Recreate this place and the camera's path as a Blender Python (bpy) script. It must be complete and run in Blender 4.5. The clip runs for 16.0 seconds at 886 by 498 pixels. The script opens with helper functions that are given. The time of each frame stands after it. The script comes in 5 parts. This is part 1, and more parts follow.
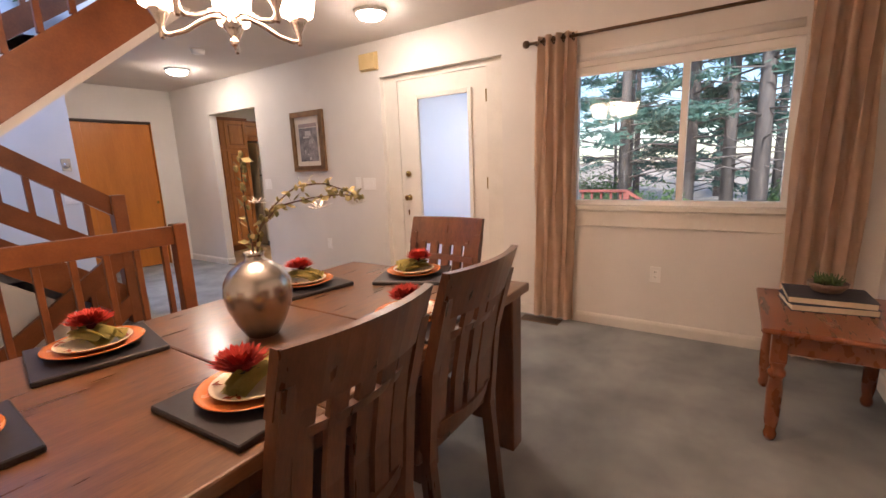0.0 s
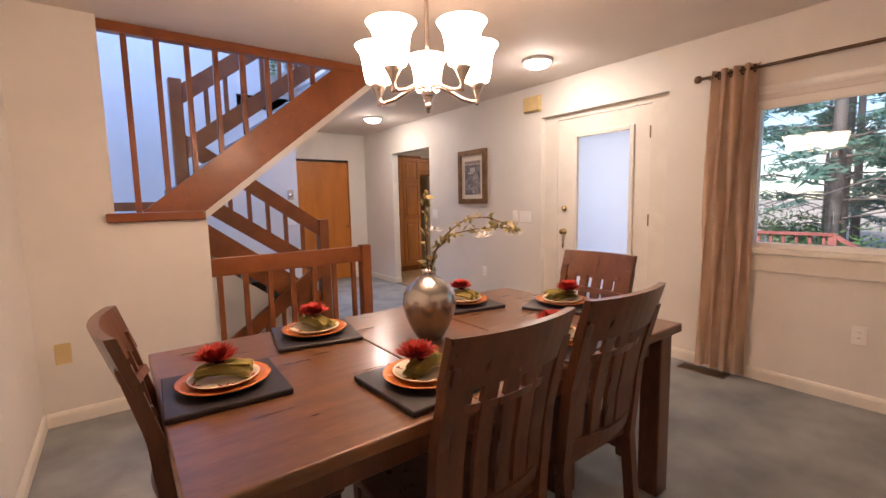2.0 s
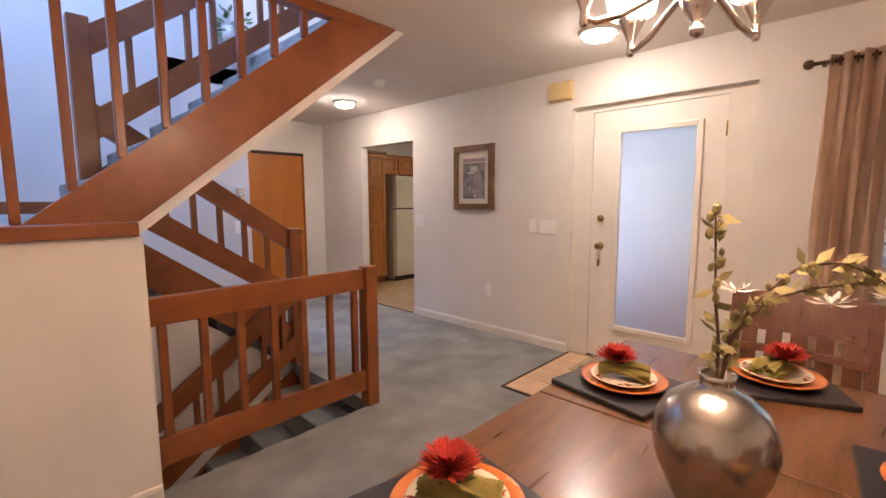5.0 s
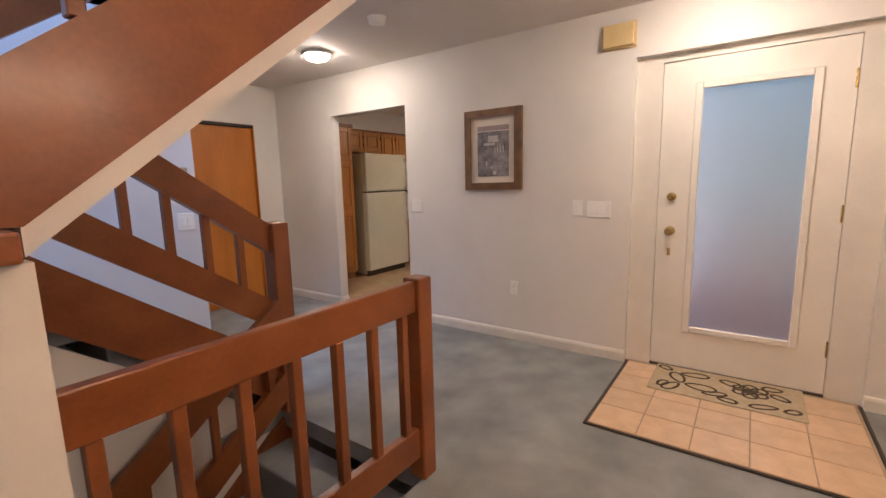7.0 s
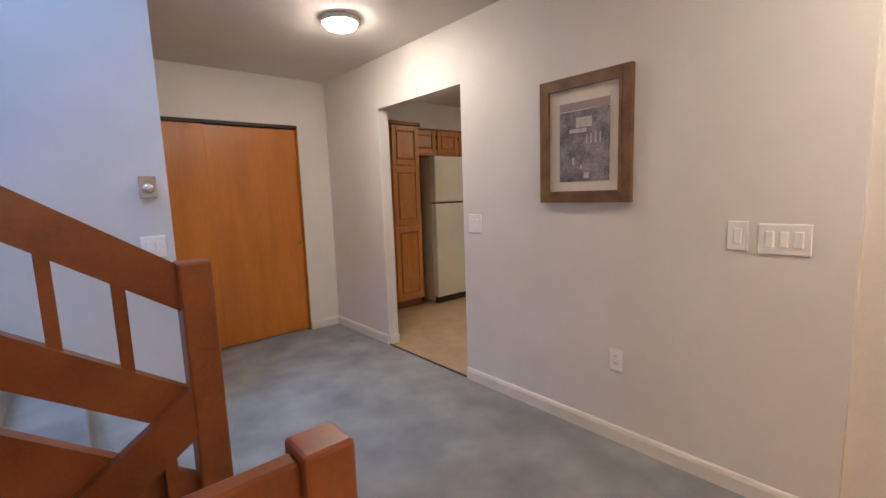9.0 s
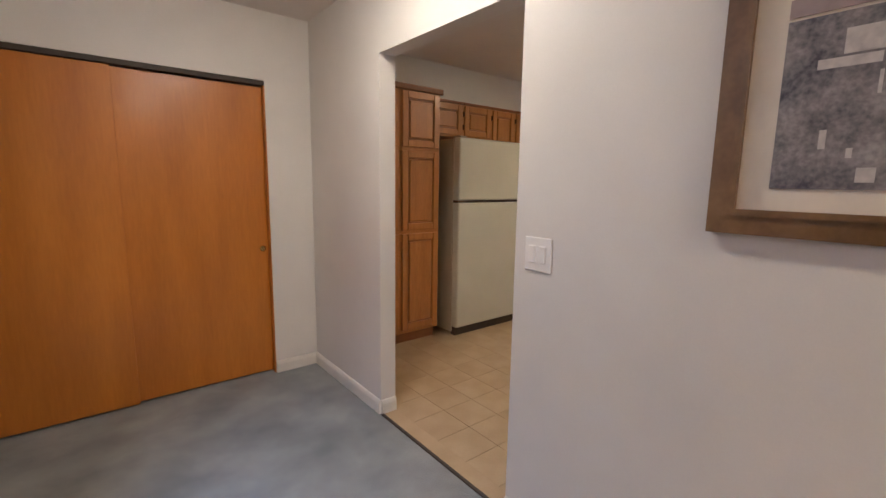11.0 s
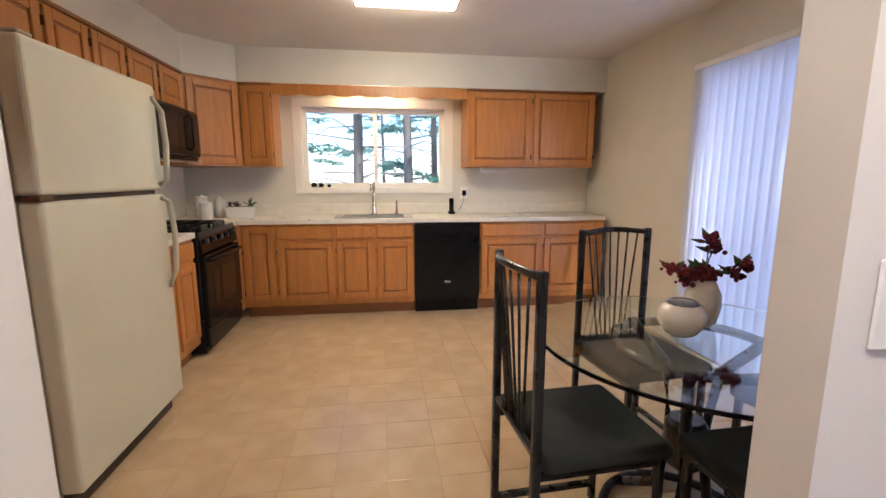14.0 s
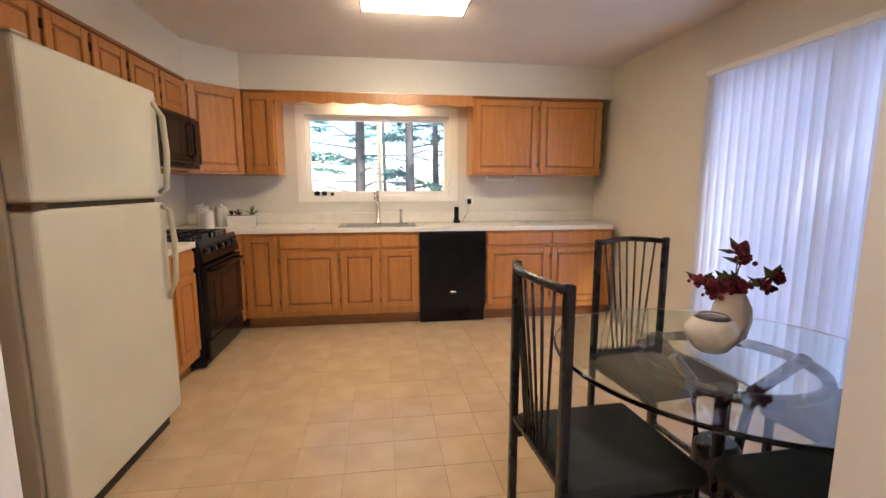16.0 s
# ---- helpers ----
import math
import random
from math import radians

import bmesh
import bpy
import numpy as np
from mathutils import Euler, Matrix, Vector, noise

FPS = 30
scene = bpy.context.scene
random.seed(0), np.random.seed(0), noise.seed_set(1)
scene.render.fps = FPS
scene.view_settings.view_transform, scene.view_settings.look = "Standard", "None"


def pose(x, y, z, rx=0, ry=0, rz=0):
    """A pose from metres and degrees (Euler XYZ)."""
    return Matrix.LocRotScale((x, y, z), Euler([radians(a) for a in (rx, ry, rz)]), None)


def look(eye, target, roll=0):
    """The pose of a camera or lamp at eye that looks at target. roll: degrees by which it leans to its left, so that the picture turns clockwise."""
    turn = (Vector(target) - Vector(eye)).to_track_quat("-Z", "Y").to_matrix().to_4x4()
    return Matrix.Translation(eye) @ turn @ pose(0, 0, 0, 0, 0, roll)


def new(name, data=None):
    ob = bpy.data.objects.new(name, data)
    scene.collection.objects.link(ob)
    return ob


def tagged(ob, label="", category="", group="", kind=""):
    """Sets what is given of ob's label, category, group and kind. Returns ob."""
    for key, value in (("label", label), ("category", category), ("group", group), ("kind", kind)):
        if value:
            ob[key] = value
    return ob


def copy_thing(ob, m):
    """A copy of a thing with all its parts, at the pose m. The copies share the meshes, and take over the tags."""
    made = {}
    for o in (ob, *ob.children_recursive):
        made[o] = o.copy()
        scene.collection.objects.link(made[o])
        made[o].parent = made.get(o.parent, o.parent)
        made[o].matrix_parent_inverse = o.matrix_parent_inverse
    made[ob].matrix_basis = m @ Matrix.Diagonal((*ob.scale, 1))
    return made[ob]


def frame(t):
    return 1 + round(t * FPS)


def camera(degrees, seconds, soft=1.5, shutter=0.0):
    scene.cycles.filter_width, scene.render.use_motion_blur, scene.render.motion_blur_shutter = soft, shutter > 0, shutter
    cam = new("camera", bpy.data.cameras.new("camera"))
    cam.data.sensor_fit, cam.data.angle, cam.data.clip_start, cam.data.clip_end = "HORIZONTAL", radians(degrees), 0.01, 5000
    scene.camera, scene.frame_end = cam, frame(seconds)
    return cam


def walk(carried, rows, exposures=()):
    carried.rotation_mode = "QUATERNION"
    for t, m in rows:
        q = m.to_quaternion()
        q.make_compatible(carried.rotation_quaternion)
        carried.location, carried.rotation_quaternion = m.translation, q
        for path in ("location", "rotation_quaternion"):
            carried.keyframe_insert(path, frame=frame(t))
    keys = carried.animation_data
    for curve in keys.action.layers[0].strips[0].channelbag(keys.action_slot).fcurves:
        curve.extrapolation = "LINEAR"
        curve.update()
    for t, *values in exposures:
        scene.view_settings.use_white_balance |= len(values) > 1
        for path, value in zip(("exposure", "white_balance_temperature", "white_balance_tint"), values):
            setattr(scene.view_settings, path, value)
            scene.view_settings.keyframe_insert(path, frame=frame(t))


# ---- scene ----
cam = camera(90.7, 16.0)
PATH = [
    (0, (0.048, -0.012, 1.279), (1.682, 1.076, 0.897), -2.3),
    (0.5, (-0.074, -0.14, 1.301), (1.325, 1.249, 0.965), -2.2),
    (1, (-0.133, -0.165, 1.302), (1.117, 1.368, 1.008), -2.7),
    (1.5, (-0.141, -0.175, 1.297), (1.048, 1.414, 1.051), -1.7),
    (2, (-0.114, -0.156, 1.298), (1.071, 1.441, 1.079), -1.2),
    (2.5, (-0.097, -0.141, 1.301), (1.078, 1.465, 1.102), -1.3),
    (3, (-0.07, -0.068, 1.326), (1.109, 1.535, 1.121), -1.7),
    (3.5, (-0.093, 0.161, 1.326), (1.225, 1.649, 1.106), -1.2),
    (4, (-0.119, 0.415, 1.354), (1.3, 1.806, 1.121), -0.8),
    (4.5, (-0.09, 0.752, 1.351), (1.328, 2.147, 1.136), -0.6),
    (5, (-0.062, 1.057, 1.349), (1.371, 2.434, 1.128), -0.2),
    (5.2, (-0.055, 1.196, 1.345), (1.408, 2.541, 1.118), 0.1),
    (5.7, (-0.075, 1.49, 1.338), (1.42, 2.79, 1.095), -0.2),
    (6.2, (-0.055, 1.77, 1.334), (1.5, 3.03, 1.07), -0.7),
    (6.8, (0.10, 2.10, 1.33), (1.71, 3.27, 1.035), -1.2),
    (7.5, (0.404, 2.387, 1.327), (2.034, 3.502, 1.013), -1.6),
    (8, (0.674, 2.533, 1.323), (2.236, 3.748, 1.032), -2.1),
    (8.5, (1.024, 2.575, 1.322), (2.447, 3.955, 1.056), -2.4),
    (9, (1.339, 2.684, 1.333), (2.63, 4.19, 1.076), -2.0),
    (9.2, (1.471, 2.767, 1.336), (2.743, 4.286, 1.067), -1.5),
    (11.3, (2.236, 3.996, 1.367), (3.479, 5.534, 1.064), 1.2),
    (11.5, (2.279, 4.168, 1.359), (3.605, 5.635, 1.058), 1.5),
    (12, (2.381, 4.56, 1.315), (3.943, 5.774, 1.023), -0.2),
    (12.5, (2.481, 4.827, 1.331), (4.247, 5.708, 1.005), 0.6),
    (13, (2.623, 5.11, 1.31), (4.539, 5.578, 0.979), 0.5),
    (13.5, (2.822, 5.288, 1.299), (4.790, 5.405, 0.965), 0.5),
    (14, (2.940, 5.459, 1.282), (4.895, 5.187, 0.963), -0.0),
    (14.5, (3.027, 5.518, 1.324), (4.949, 5.074, 0.99), -1.2),
    (15, (3.068, 5.571, 1.328), (4.947, 4.959, 1.018), -0.5),
    (15.3, (3.078, 5.566, 1.331), (4.959, 4.958, 1.025), -0.1),
    (15.5, (3.063, 5.575, 1.281), (4.970, 5.041, 0.997), -0.5),
    (16, (3.029, 5.495, 1.276), (4.991, 5.223, 0.996), -0.0),
]
walk(cam, [(t, look(e, g, r)) for t, e, g, r in PATH], [(0, 0.85, 6400, 16), (5, 0.74, 6500, 18), (7.5, 0.66, 6300, 12), (9, 0.68, 6150, 10), (12.5, 0.72, 5950, 8), (13, 0.72, 5900, 8), (14, 1.36, 5800, 9), (15, 1.12, 6050, 10), (15.5, 1.12, 6050, 10), (16, 1.42, 6100, 10)])

# world and light
world = bpy.data.worlds.new("sky")
scene.world = world
world.use_nodes = True
wn = world.node_tree.nodes
sky = wn.new("ShaderNodeTexSky")
sky.sky_type, sky.sun_disc = "NISHITA", False
sky.dust_density, sky.ozone_density = 0.3, 4.0
sky.sun_elevation, sky.sun_rotation = radians(42), radians(256)
wn["Background"].inputs["Strength"].default_value = 0.15
world.node_tree.links.new(sky.outputs["Color"], wn["Background"].inputs["Color"])
sun = new("sun", bpy.data.lights.new("sun", "SUN"))
sun.data.energy, sun.data.angle, sun.data.color = 5.0, radians(6), (1.0, 0.96, 0.90)
sun.matrix_world = look((-12, -3, 11), (0, 0, 0))


def daylight(name, m, sx, sy, watts, colour):
    """Sky light that stands in an opening."""
    lamp = new(name, bpy.data.lights.new(name, "AREA"))
    lamp.data.shape, lamp.data.size, lamp.data.size_y = "RECTANGLE", sx, sy
    lamp.data.energy, lamp.data.color = watts, colour
    lamp.matrix_world = m
    return lamp


BLUE = (0.34, 0.54, 1.0)
daylight("skylight_daylight", pose(0.3, 4.4, 5.05, 0, 0, 0), 1.6, 1.5, 88, BLUE)
daylight("patio_daylight", look((5.0, 3.02, 1.05), (5.0, 4.0, 1.0)), 1.7, 1.9, 17, (0.62, 0.71, 1.0))


# materials
def nodes_of(name):
    m = bpy.data.materials.new(name)
    m.use_nodes = True
    t = m.node_tree
    return m, t, t.nodes["Principled BSDF"], t.links.new


def surface(name, dark, light, scale=8.0, rough=0.5, bump=0.1, metal=0.0, coat=0.0, stretch=(1, 1, 1), fine=60.0, spread=0.25, per_piece=0.0, bump_size=0.002):
    """Two-scale mottled surface: broad variation, fine grain, bump and uneven gloss."""
    m, t, b, link = nodes_of(name)
    n = t.nodes.new
    co = n("ShaderNodeTexCoord")
    mp = n("ShaderNodeMapping")
    mp.inputs["Scale"].default_value = stretch
    link(co.outputs["Object"], mp.inputs["Vector"])
    a, f = n("ShaderNodeTexNoise"), n("ShaderNodeTexNoise")
    a.inputs["Scale"].default_value, a.inputs["Detail"].default_value = scale, 5
    f.inputs["Scale"].default_value, f.inputs["Detail"].default_value = fine, 3
    link(mp.outputs[0], a.inputs["Vector"]), link(mp.outputs[0], f.inputs["Vector"])
    mix = n("ShaderNodeMix")
    mix.data_type = "FLOAT"
    mix.inputs[0].default_value = spread
    link(a.outputs["Fac"], mix.inputs[2]), link(f.outputs["Fac"], mix.inputs[3])
    ramp = n("ShaderNodeValToRGB")
    ramp.color_ramp.elements[0].position, ramp.color_ramp.elements[1].position = 0.32, 0.68
    ramp.color_ramp.elements[0].color, ramp.color_ramp.elements[1].color = (*dark, 1), (*light, 1)
    link(mix.outputs[0], ramp.inputs[0])
    out = ramp.outputs[0]
    if per_piece:
        info, hsv, mr = n("ShaderNodeObjectInfo"), n("ShaderNodeHueSaturation"), n("ShaderNodeMapRange")
        mr.inputs[3].default_value, mr.inputs[4].default_value = 1 - per_piece, 1 + per_piece
        link(info.outputs["Random"], mr.inputs[0]), link(mr.outputs[0], hsv.inputs["Value"]), link(out, hsv.inputs["Color"])
        out = hsv.outputs[0]
    link(out, b.inputs["Base Color"])
    rr = n("ShaderNodeMapRange")
    rr.inputs[3].default_value, rr.inputs[4].default_value = max(rough - 0.08, 0.02), min(rough + 0.08, 1)
    link(a.outputs["Fac"], rr.inputs[0]), link(rr.outputs[0], b.inputs["Roughness"])
    b.inputs["Metallic"].default_value, b.inputs["Coat Weight"].default_value = metal, coat
    b.inputs["Coat Roughness"].default_value = 0.15
    if bump:
        bp = n("ShaderNodeBump")
        bp.inputs["Strength"].default_value, bp.inputs["Distance"].default_value = bump, bump_size
        link(mix.outputs[0], bp.inputs["Height"]), link(bp.outputs[0], b.inputs["Normal"])
    return m


def glow(name, colour, strength, base=(0.9, 0.9, 0.88)):
    m, t, b, link = nodes_of(name)
    b.inputs["Base Color"].default_value = (*base, 1)
    b.inputs["Emission Color"].default_value, b.inputs["Emission Strength"].default_value = (*colour, 1), strength
    b.inputs["Roughness"].default_value = 0.4
    return m


def glassy(name, tint=(0.95, 0.98, 0.97), rough=0.0):
    m, t, b, link = nodes_of(name)
    b.inputs["Base Color"].default_value = (*tint, 1)
    b.inputs["Transmission Weight"].default_value, b.inputs["Roughness"].default_value, b.inputs["IOR"].default_value = 1.0, rough, 1.45
    return m


WALL = surface("wall_paint", (0.70, 0.665, 0.615), (0.76, 0.725, 0.675), 2.5, 0.55, 0.12, fine=180)
# Cooler copy of WALL; the stairwell daylight is partly put into its colour.
WALL_COOL = surface("wall_paint_daylit", (0.64, 0.63, 0.62), (0.70, 0.69, 0.68), 2.5, 0.6, 0.12, fine=180)
KITCHEN_WALL = surface("kitchen_paint", (0.68, 0.65, 0.57), (0.74, 0.71, 0.63), 2.5, 0.5, 0.1, fine=180)
CEIL = surface("ceiling_paint", (0.70, 0.65, 0.60), (0.75, 0.70, 0.65), 3, 0.8, 0.15, fine=220)
TRIM = surface("trim_paint", (0.70, 0.66, 0.59), (0.78, 0.74, 0.67), 6, 0.35, 0.05)
CARPET = surface("blue_grey_carpet", (0.175, 0.185, 0.185), (0.40, 0.405, 0.39), 3.2, 0.98, 0.9, fine=420, spread=0.38, bump_size=0.012)
REDWOOD = surface("stained_railing_wood", (0.180, 0.049, 0.012), (0.300, 0.092, 0.024), 5, 0.38, 0.08, stretch=(1, 1, 1), coat=0.12, fine=70)
TABLEWOOD = surface("table_wood", (0.078, 0.033, 0.013), (0.190, 0.086, 0.034), 3.0, 0.30, 0.10, stretch=(1, 9, 4), coat=0.25, fine=24, spread=0.4)
CHAIRWOOD = surface("chair_wood", (0.062, 0.022, 0.010), (0.155, 0.058, 0.025), 3.5, 0.30, 0.08, stretch=(8, 6, 1), coat=0.3, fine=24, spread=0.4)
ENDWOOD = surface("cherry_wood", (0.190, 0.055, 0.018), (0.250, 0.075, 0.026), 3, 0.28, 0.06, stretch=(1, 7, 4), coat=0.4)
BIRCH = surface("varnished_birch", (0.44, 0.138, 0.014), (0.60, 0.210, 0.026), 2.6, 0.34, 0.05, stretch=(2.4, 2.4, 0.35), coat=0.2, fine=30)
OAK = surface("honey_oak", (0.41, 0.158, 0.037), (0.57, 0.245, 0.064), 4.5, 0.38, 0.10, stretch=(6, 6, 0.7), coat=0.15, fine=40, spread=0.45)
# Darkened oak: the shade in the door panel grooves, put into the colour.
OAK_GROOVE_SHADE = surface("oak_groove_shade", (0.29, 0.115, 0.034), (0.40, 0.165, 0.05), 4.5, 0.45, 0.1, stretch=(6, 6, 0.7))
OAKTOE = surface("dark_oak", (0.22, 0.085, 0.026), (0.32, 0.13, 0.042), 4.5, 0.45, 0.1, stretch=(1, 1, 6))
DOORPAINT = surface("door_paint", (0.74, 0.70, 0.63), (0.80, 0.76, 0.69), 5, 0.32, 0.04)
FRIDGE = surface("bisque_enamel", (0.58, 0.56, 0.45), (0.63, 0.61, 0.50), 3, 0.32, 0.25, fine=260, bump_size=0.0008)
# Darker and warmer than the door enamel, for the body and top hinge.
FRIDGE_SIDE = surface("darker_bisque_side", (0.46, 0.40, 0.29), (0.52, 0.46, 0.34), 3, 0.45, 0.25, fine=260, bump_size=0.0008)
BLACK = surface("black_enamel", (0.006, 0.006, 0.007), (0.012, 0.012, 0.013), 6, 0.16, 0.02)
BLACKMETAL = surface("black_tube", (0.008, 0.008, 0.009), (0.016, 0.016, 0.017), 12, 0.28, 0.03)
BLACKCLOTH = surface("black_cloth", (0.009, 0.011, 0.011), (0.022, 0.025, 0.024), 14, 0.92, 0.4, fine=500)
COUNTER = surface("white_laminate", (0.72, 0.69, 0.61), (0.80, 0.77, 0.70), 14, 0.30, 0.03)
STEEL = surface("brushed_steel", (0.52, 0.51, 0.50), (0.66, 0.65, 0.63), 9, 0.25, 0.05, metal=1.0)
NICKEL = surface("brushed_nickel", (0.60, 0.52, 0.46), (0.74, 0.66, 0.60), 9, 0.22, 0.04, metal=1.0)
BRASS = surface("worn_brass", (0.50, 0.35, 0.13), (0.70, 0.52, 0.24), 12, 0.25, 0.05, metal=1.0)
BRONZE = surface("bronze", (0.10, 0.06, 0.035), (0.18, 0.11, 0.06), 12, 0.35, 0.05, metal=0.8)
CURTAIN = surface("beige_curtain", (0.74, 0.58, 0.45), (0.84, 0.68, 0.54), 10, 0.85, 0.06, fine=300)
TILE = surface("entry_tile", (0.55, 0.36, 0.21), (0.68, 0.48, 0.31), 9, 0.38, 0.12, per_piece=0.08)
VINYL = surface("kitchen_tile", (0.47, 0.335, 0.195), (0.56, 0.415, 0.26), 5, 0.24, 0.10, per_piece=0.03, fine=90)
GROUT = surface("grout", (0.38, 0.27, 0.17), (0.47, 0.34, 0.22), 20, 0.85, 0.2)
KITCHEN_GROUT = surface("kitchen_joint", (0.37, 0.26, 0.15), (0.45, 0.33, 0.20), 20, 0.7, 0.2)
SLATE = surface("slate", (0.012, 0.011, 0.013), (0.030, 0.027, 0.030), 12, 0.42, 0.3)
TERRACOTTA = surface("orange_glaze", (0.46, 0.135, 0.030), (0.60, 0.200, 0.050), 10, 0.25, 0.03)
CREAM = surface("cream_glaze", (0.70, 0.60, 0.42), (0.80, 0.71, 0.54), 10, 0.2, 0.02)
RUST = surface("rust_glaze", (0.26, 0.045, 0.018), (0.36, 0.075, 0.03), 20, 0.25, 0.02)
NAPKIN = surface("olive_napkin", (0.42, 0.35, 0.09), (0.58, 0.50, 0.17), 14, 0.9, 0.3, fine=400)
PETAL = surface("red_petal", (0.34, 0.020, 0.014), (0.55, 0.050, 0.028), 30, 0.7, 0.1)
DARKRED = surface("dark_red_petal", (0.11, 0.008, 0.016), (0.23, 0.018, 0.030), 30, 0.8, 0.1)
LEAF = surface("leaf_green", (0.055, 0.105, 0.030), (0.13, 0.19, 0.06), 20, 0.55, 0.1)
OLIVE = surface("olive_bud", (0.22, 0.19, 0.07), (0.42, 0.36, 0.15), 30, 0.7, 0.1)
TWIG = surface("twig_bark", (0.10, 0.055, 0.03), (0.20, 0.12, 0.07), 30, 0.85, 0.3)
WHITE = surface("white_ceramic", (0.72, 0.70, 0.66), (0.80, 0.78, 0.74), 8, 0.22, 0.02)
PLASTIC = surface("white_plastic", (0.84, 0.82, 0.78), (0.88, 0.86, 0.82), 8, 0.35, 0.0)
IVORY = surface("ivory_plastic", (0.60, 0.44, 0.20), (0.66, 0.50, 0.25), 8, 0.4, 0.0)
FRAMEWOOD = surface("gilt_frame", (0.14, 0.072, 0.026), (0.27, 0.15, 0.062), 9, 0.35, 0.15, metal=0.15, stretch=(1, 1, 1))
MATBOARD = surface("mat_board", (0.74, 0.67, 0.56), (0.80, 0.73, 0.62), 9, 0.8, 0.05)
BARK = surface("pine_bark", (0.10, 0.09, 0.09), (0.20, 0.175, 0.165), 5, 0.95, 0.8, stretch=(2, 2, 0.5), bump_size=0.02)
NEEDLES = surface("pine_needles", (0.075, 0.165, 0.140), (0.145, 0.280, 0.225), 0.9, 0.7, 0.0)
SHRUB = surface("shrub_leaf", (0.065, 0.130, 0.045), (0.16, 0.24, 0.09), 1.5, 0.7, 0.0)
SOIL = surface("woodland_ground", (0.24, 0.20, 0.16), (0.46, 0.40, 0.34), 0.6, 0.95, 0.5, bump_size=0.03)
DECKWOOD = surface("red_deck_stain", (0.20, 0.055, 0.045), (0.30, 0.10, 0.08), 6, 0.7, 0.2, stretch=(6, 1, 1))
SIDING = surface("exterior_siding", (0.42, 0.36, 0.28), (0.50, 0.43, 0.34), 4, 0.7, 0.2)
PRINT = surface("print_ink", (0.050, 0.050, 0.065), (0.40, 0.36, 0.35), 11, 0.6, 0.0, fine=90, spread=0.35)
DARKTRIM = surface("dark_edge", (0.035, 0.025, 0.018), (0.065, 0.045, 0.03), 20, 0.6, 0.1)
RUG = surface("jute_mat", (0.40, 0.31, 0.19), (0.52, 0.42, 0.28), 30, 0.95, 0.5, fine=400)
RUGINK = surface("mat_scroll", (0.035, 0.025, 0.012), (0.09, 0.06, 0.03), 30, 0.95, 0.4, fine=400)
GLASS = glassy("window_glass")
TABLEGLASS = glassy("table_glass", (0.86, 0.95, 0.93))
FROST = glassy("frosted_glass", (0.90, 0.95, 1.0), 0.6)
BLINDMAT, bt, bb, blink_ = nodes_of("vinyl_blind")
bb.inputs["Base Color"].default_value, bb.inputs["Roughness"].default_value = (0.70, 0.71, 0.76, 1), 0.5
tr, mx = bt.nodes.new("ShaderNodeBsdfTranslucent"), bt.nodes.new("ShaderNodeMixShader")
tr.inputs["Color"].default_value, mx.inputs[0].default_value = (0.75, 0.77, 0.85, 1), 0.5
blink_(bb.outputs[0], mx.inputs[1]), blink_(tr.outputs[0], mx.inputs[2]), blink_(mx.outputs[0], bt.nodes["Material Output"].inputs["Surface"])
BLACK.node_tree.nodes["Principled BSDF"].inputs["Specular IOR Level"].default_value = 0.25
for leafy in (NEEDLES, SHRUB, CURTAIN):
    lt = leafy.node_tree
    lb, lo_ = lt.nodes["Principled BSDF"], lt.nodes["Material Output"]
    ltr, lmx = lt.nodes.new("ShaderNodeBsdfTranslucent"), lt.nodes.new("ShaderNodeMixShader")
    lmx.inputs[0].default_value = 0.45
    lt.links.new(lb.inputs["Base Color"].links[0].from_socket, ltr.inputs["Color"])
    lt.links.new(lb.outputs[0], lmx.inputs[1]), lt.links.new(ltr.outputs[0], lmx.inputs[2]), lt.links.new(lmx.outputs[0], lo_.inputs["Surface"])
SHADE = glow("lit_frosted_shade", (1.0, 0.67, 0.45), 24.0)
DOME = glow("lit_ceiling_dome", (1.0, 0.86, 0.72), 95.0)
TUBE = glow("lit_diffuser", (1.0, 0.79, 0.53), 20.0)
UNDERLIGHT = glow("lit_under_valance", (1.0, 0.72, 0.38), 10.0)


# mesh helpers
def box(bm, x0, x1, y0, y1, z0, z1, bevel=0.0, seg=1):
    g = bmesh.ops.create_cube(bm, size=1.0)["verts"]
    bmesh.ops.scale(bm, vec=(abs(x1 - x0), abs(y1 - y0), abs(z1 - z0)), verts=g)
    bmesh.ops.translate(bm, vec=((x0 + x1) / 2, (y0 + y1) / 2, (z0 + z1) / 2), verts=g)
    if bevel:
        es = list({e for v in g for e in v.link_edges})
        bmesh.ops.bevel(bm, geom=es, offset=bevel, segments=seg, affect="EDGES", profile=0.5)
    return bm


def block(x0, x1, y0, y1, z0, z1, bevel=0.004, seg=1):
    return box(bmesh.new(), x0, x1, y0, y1, z0, z1, bevel, seg)


def prism(bm, pts, a, b, axis="y"):
    """An outline in two axes, thick along the third: pts are (x, z) for y, (x, y) for z, (y, z) for x."""
    put = {"y": lambda p, d: (p[0], d, p[1]), "z": lambda p, d: (p[0], p[1], d), "x": lambda p, d: (d, p[0], p[1])}[axis]
    lo, hi = [bm.verts.new(put(p, a)) for p in pts], [bm.verts.new(put(p, b)) for p in pts]
    n = len(pts)
    fs = [bm.faces.new(lo), bm.faces.new(hi[::-1])]
    for i in range(n):
        fs.append(bm.faces.new((lo[i], hi[i], hi[(i + 1) % n], lo[(i + 1) % n])))
    bmesh.ops.recalc_face_normals(bm, faces=fs)
    return bm


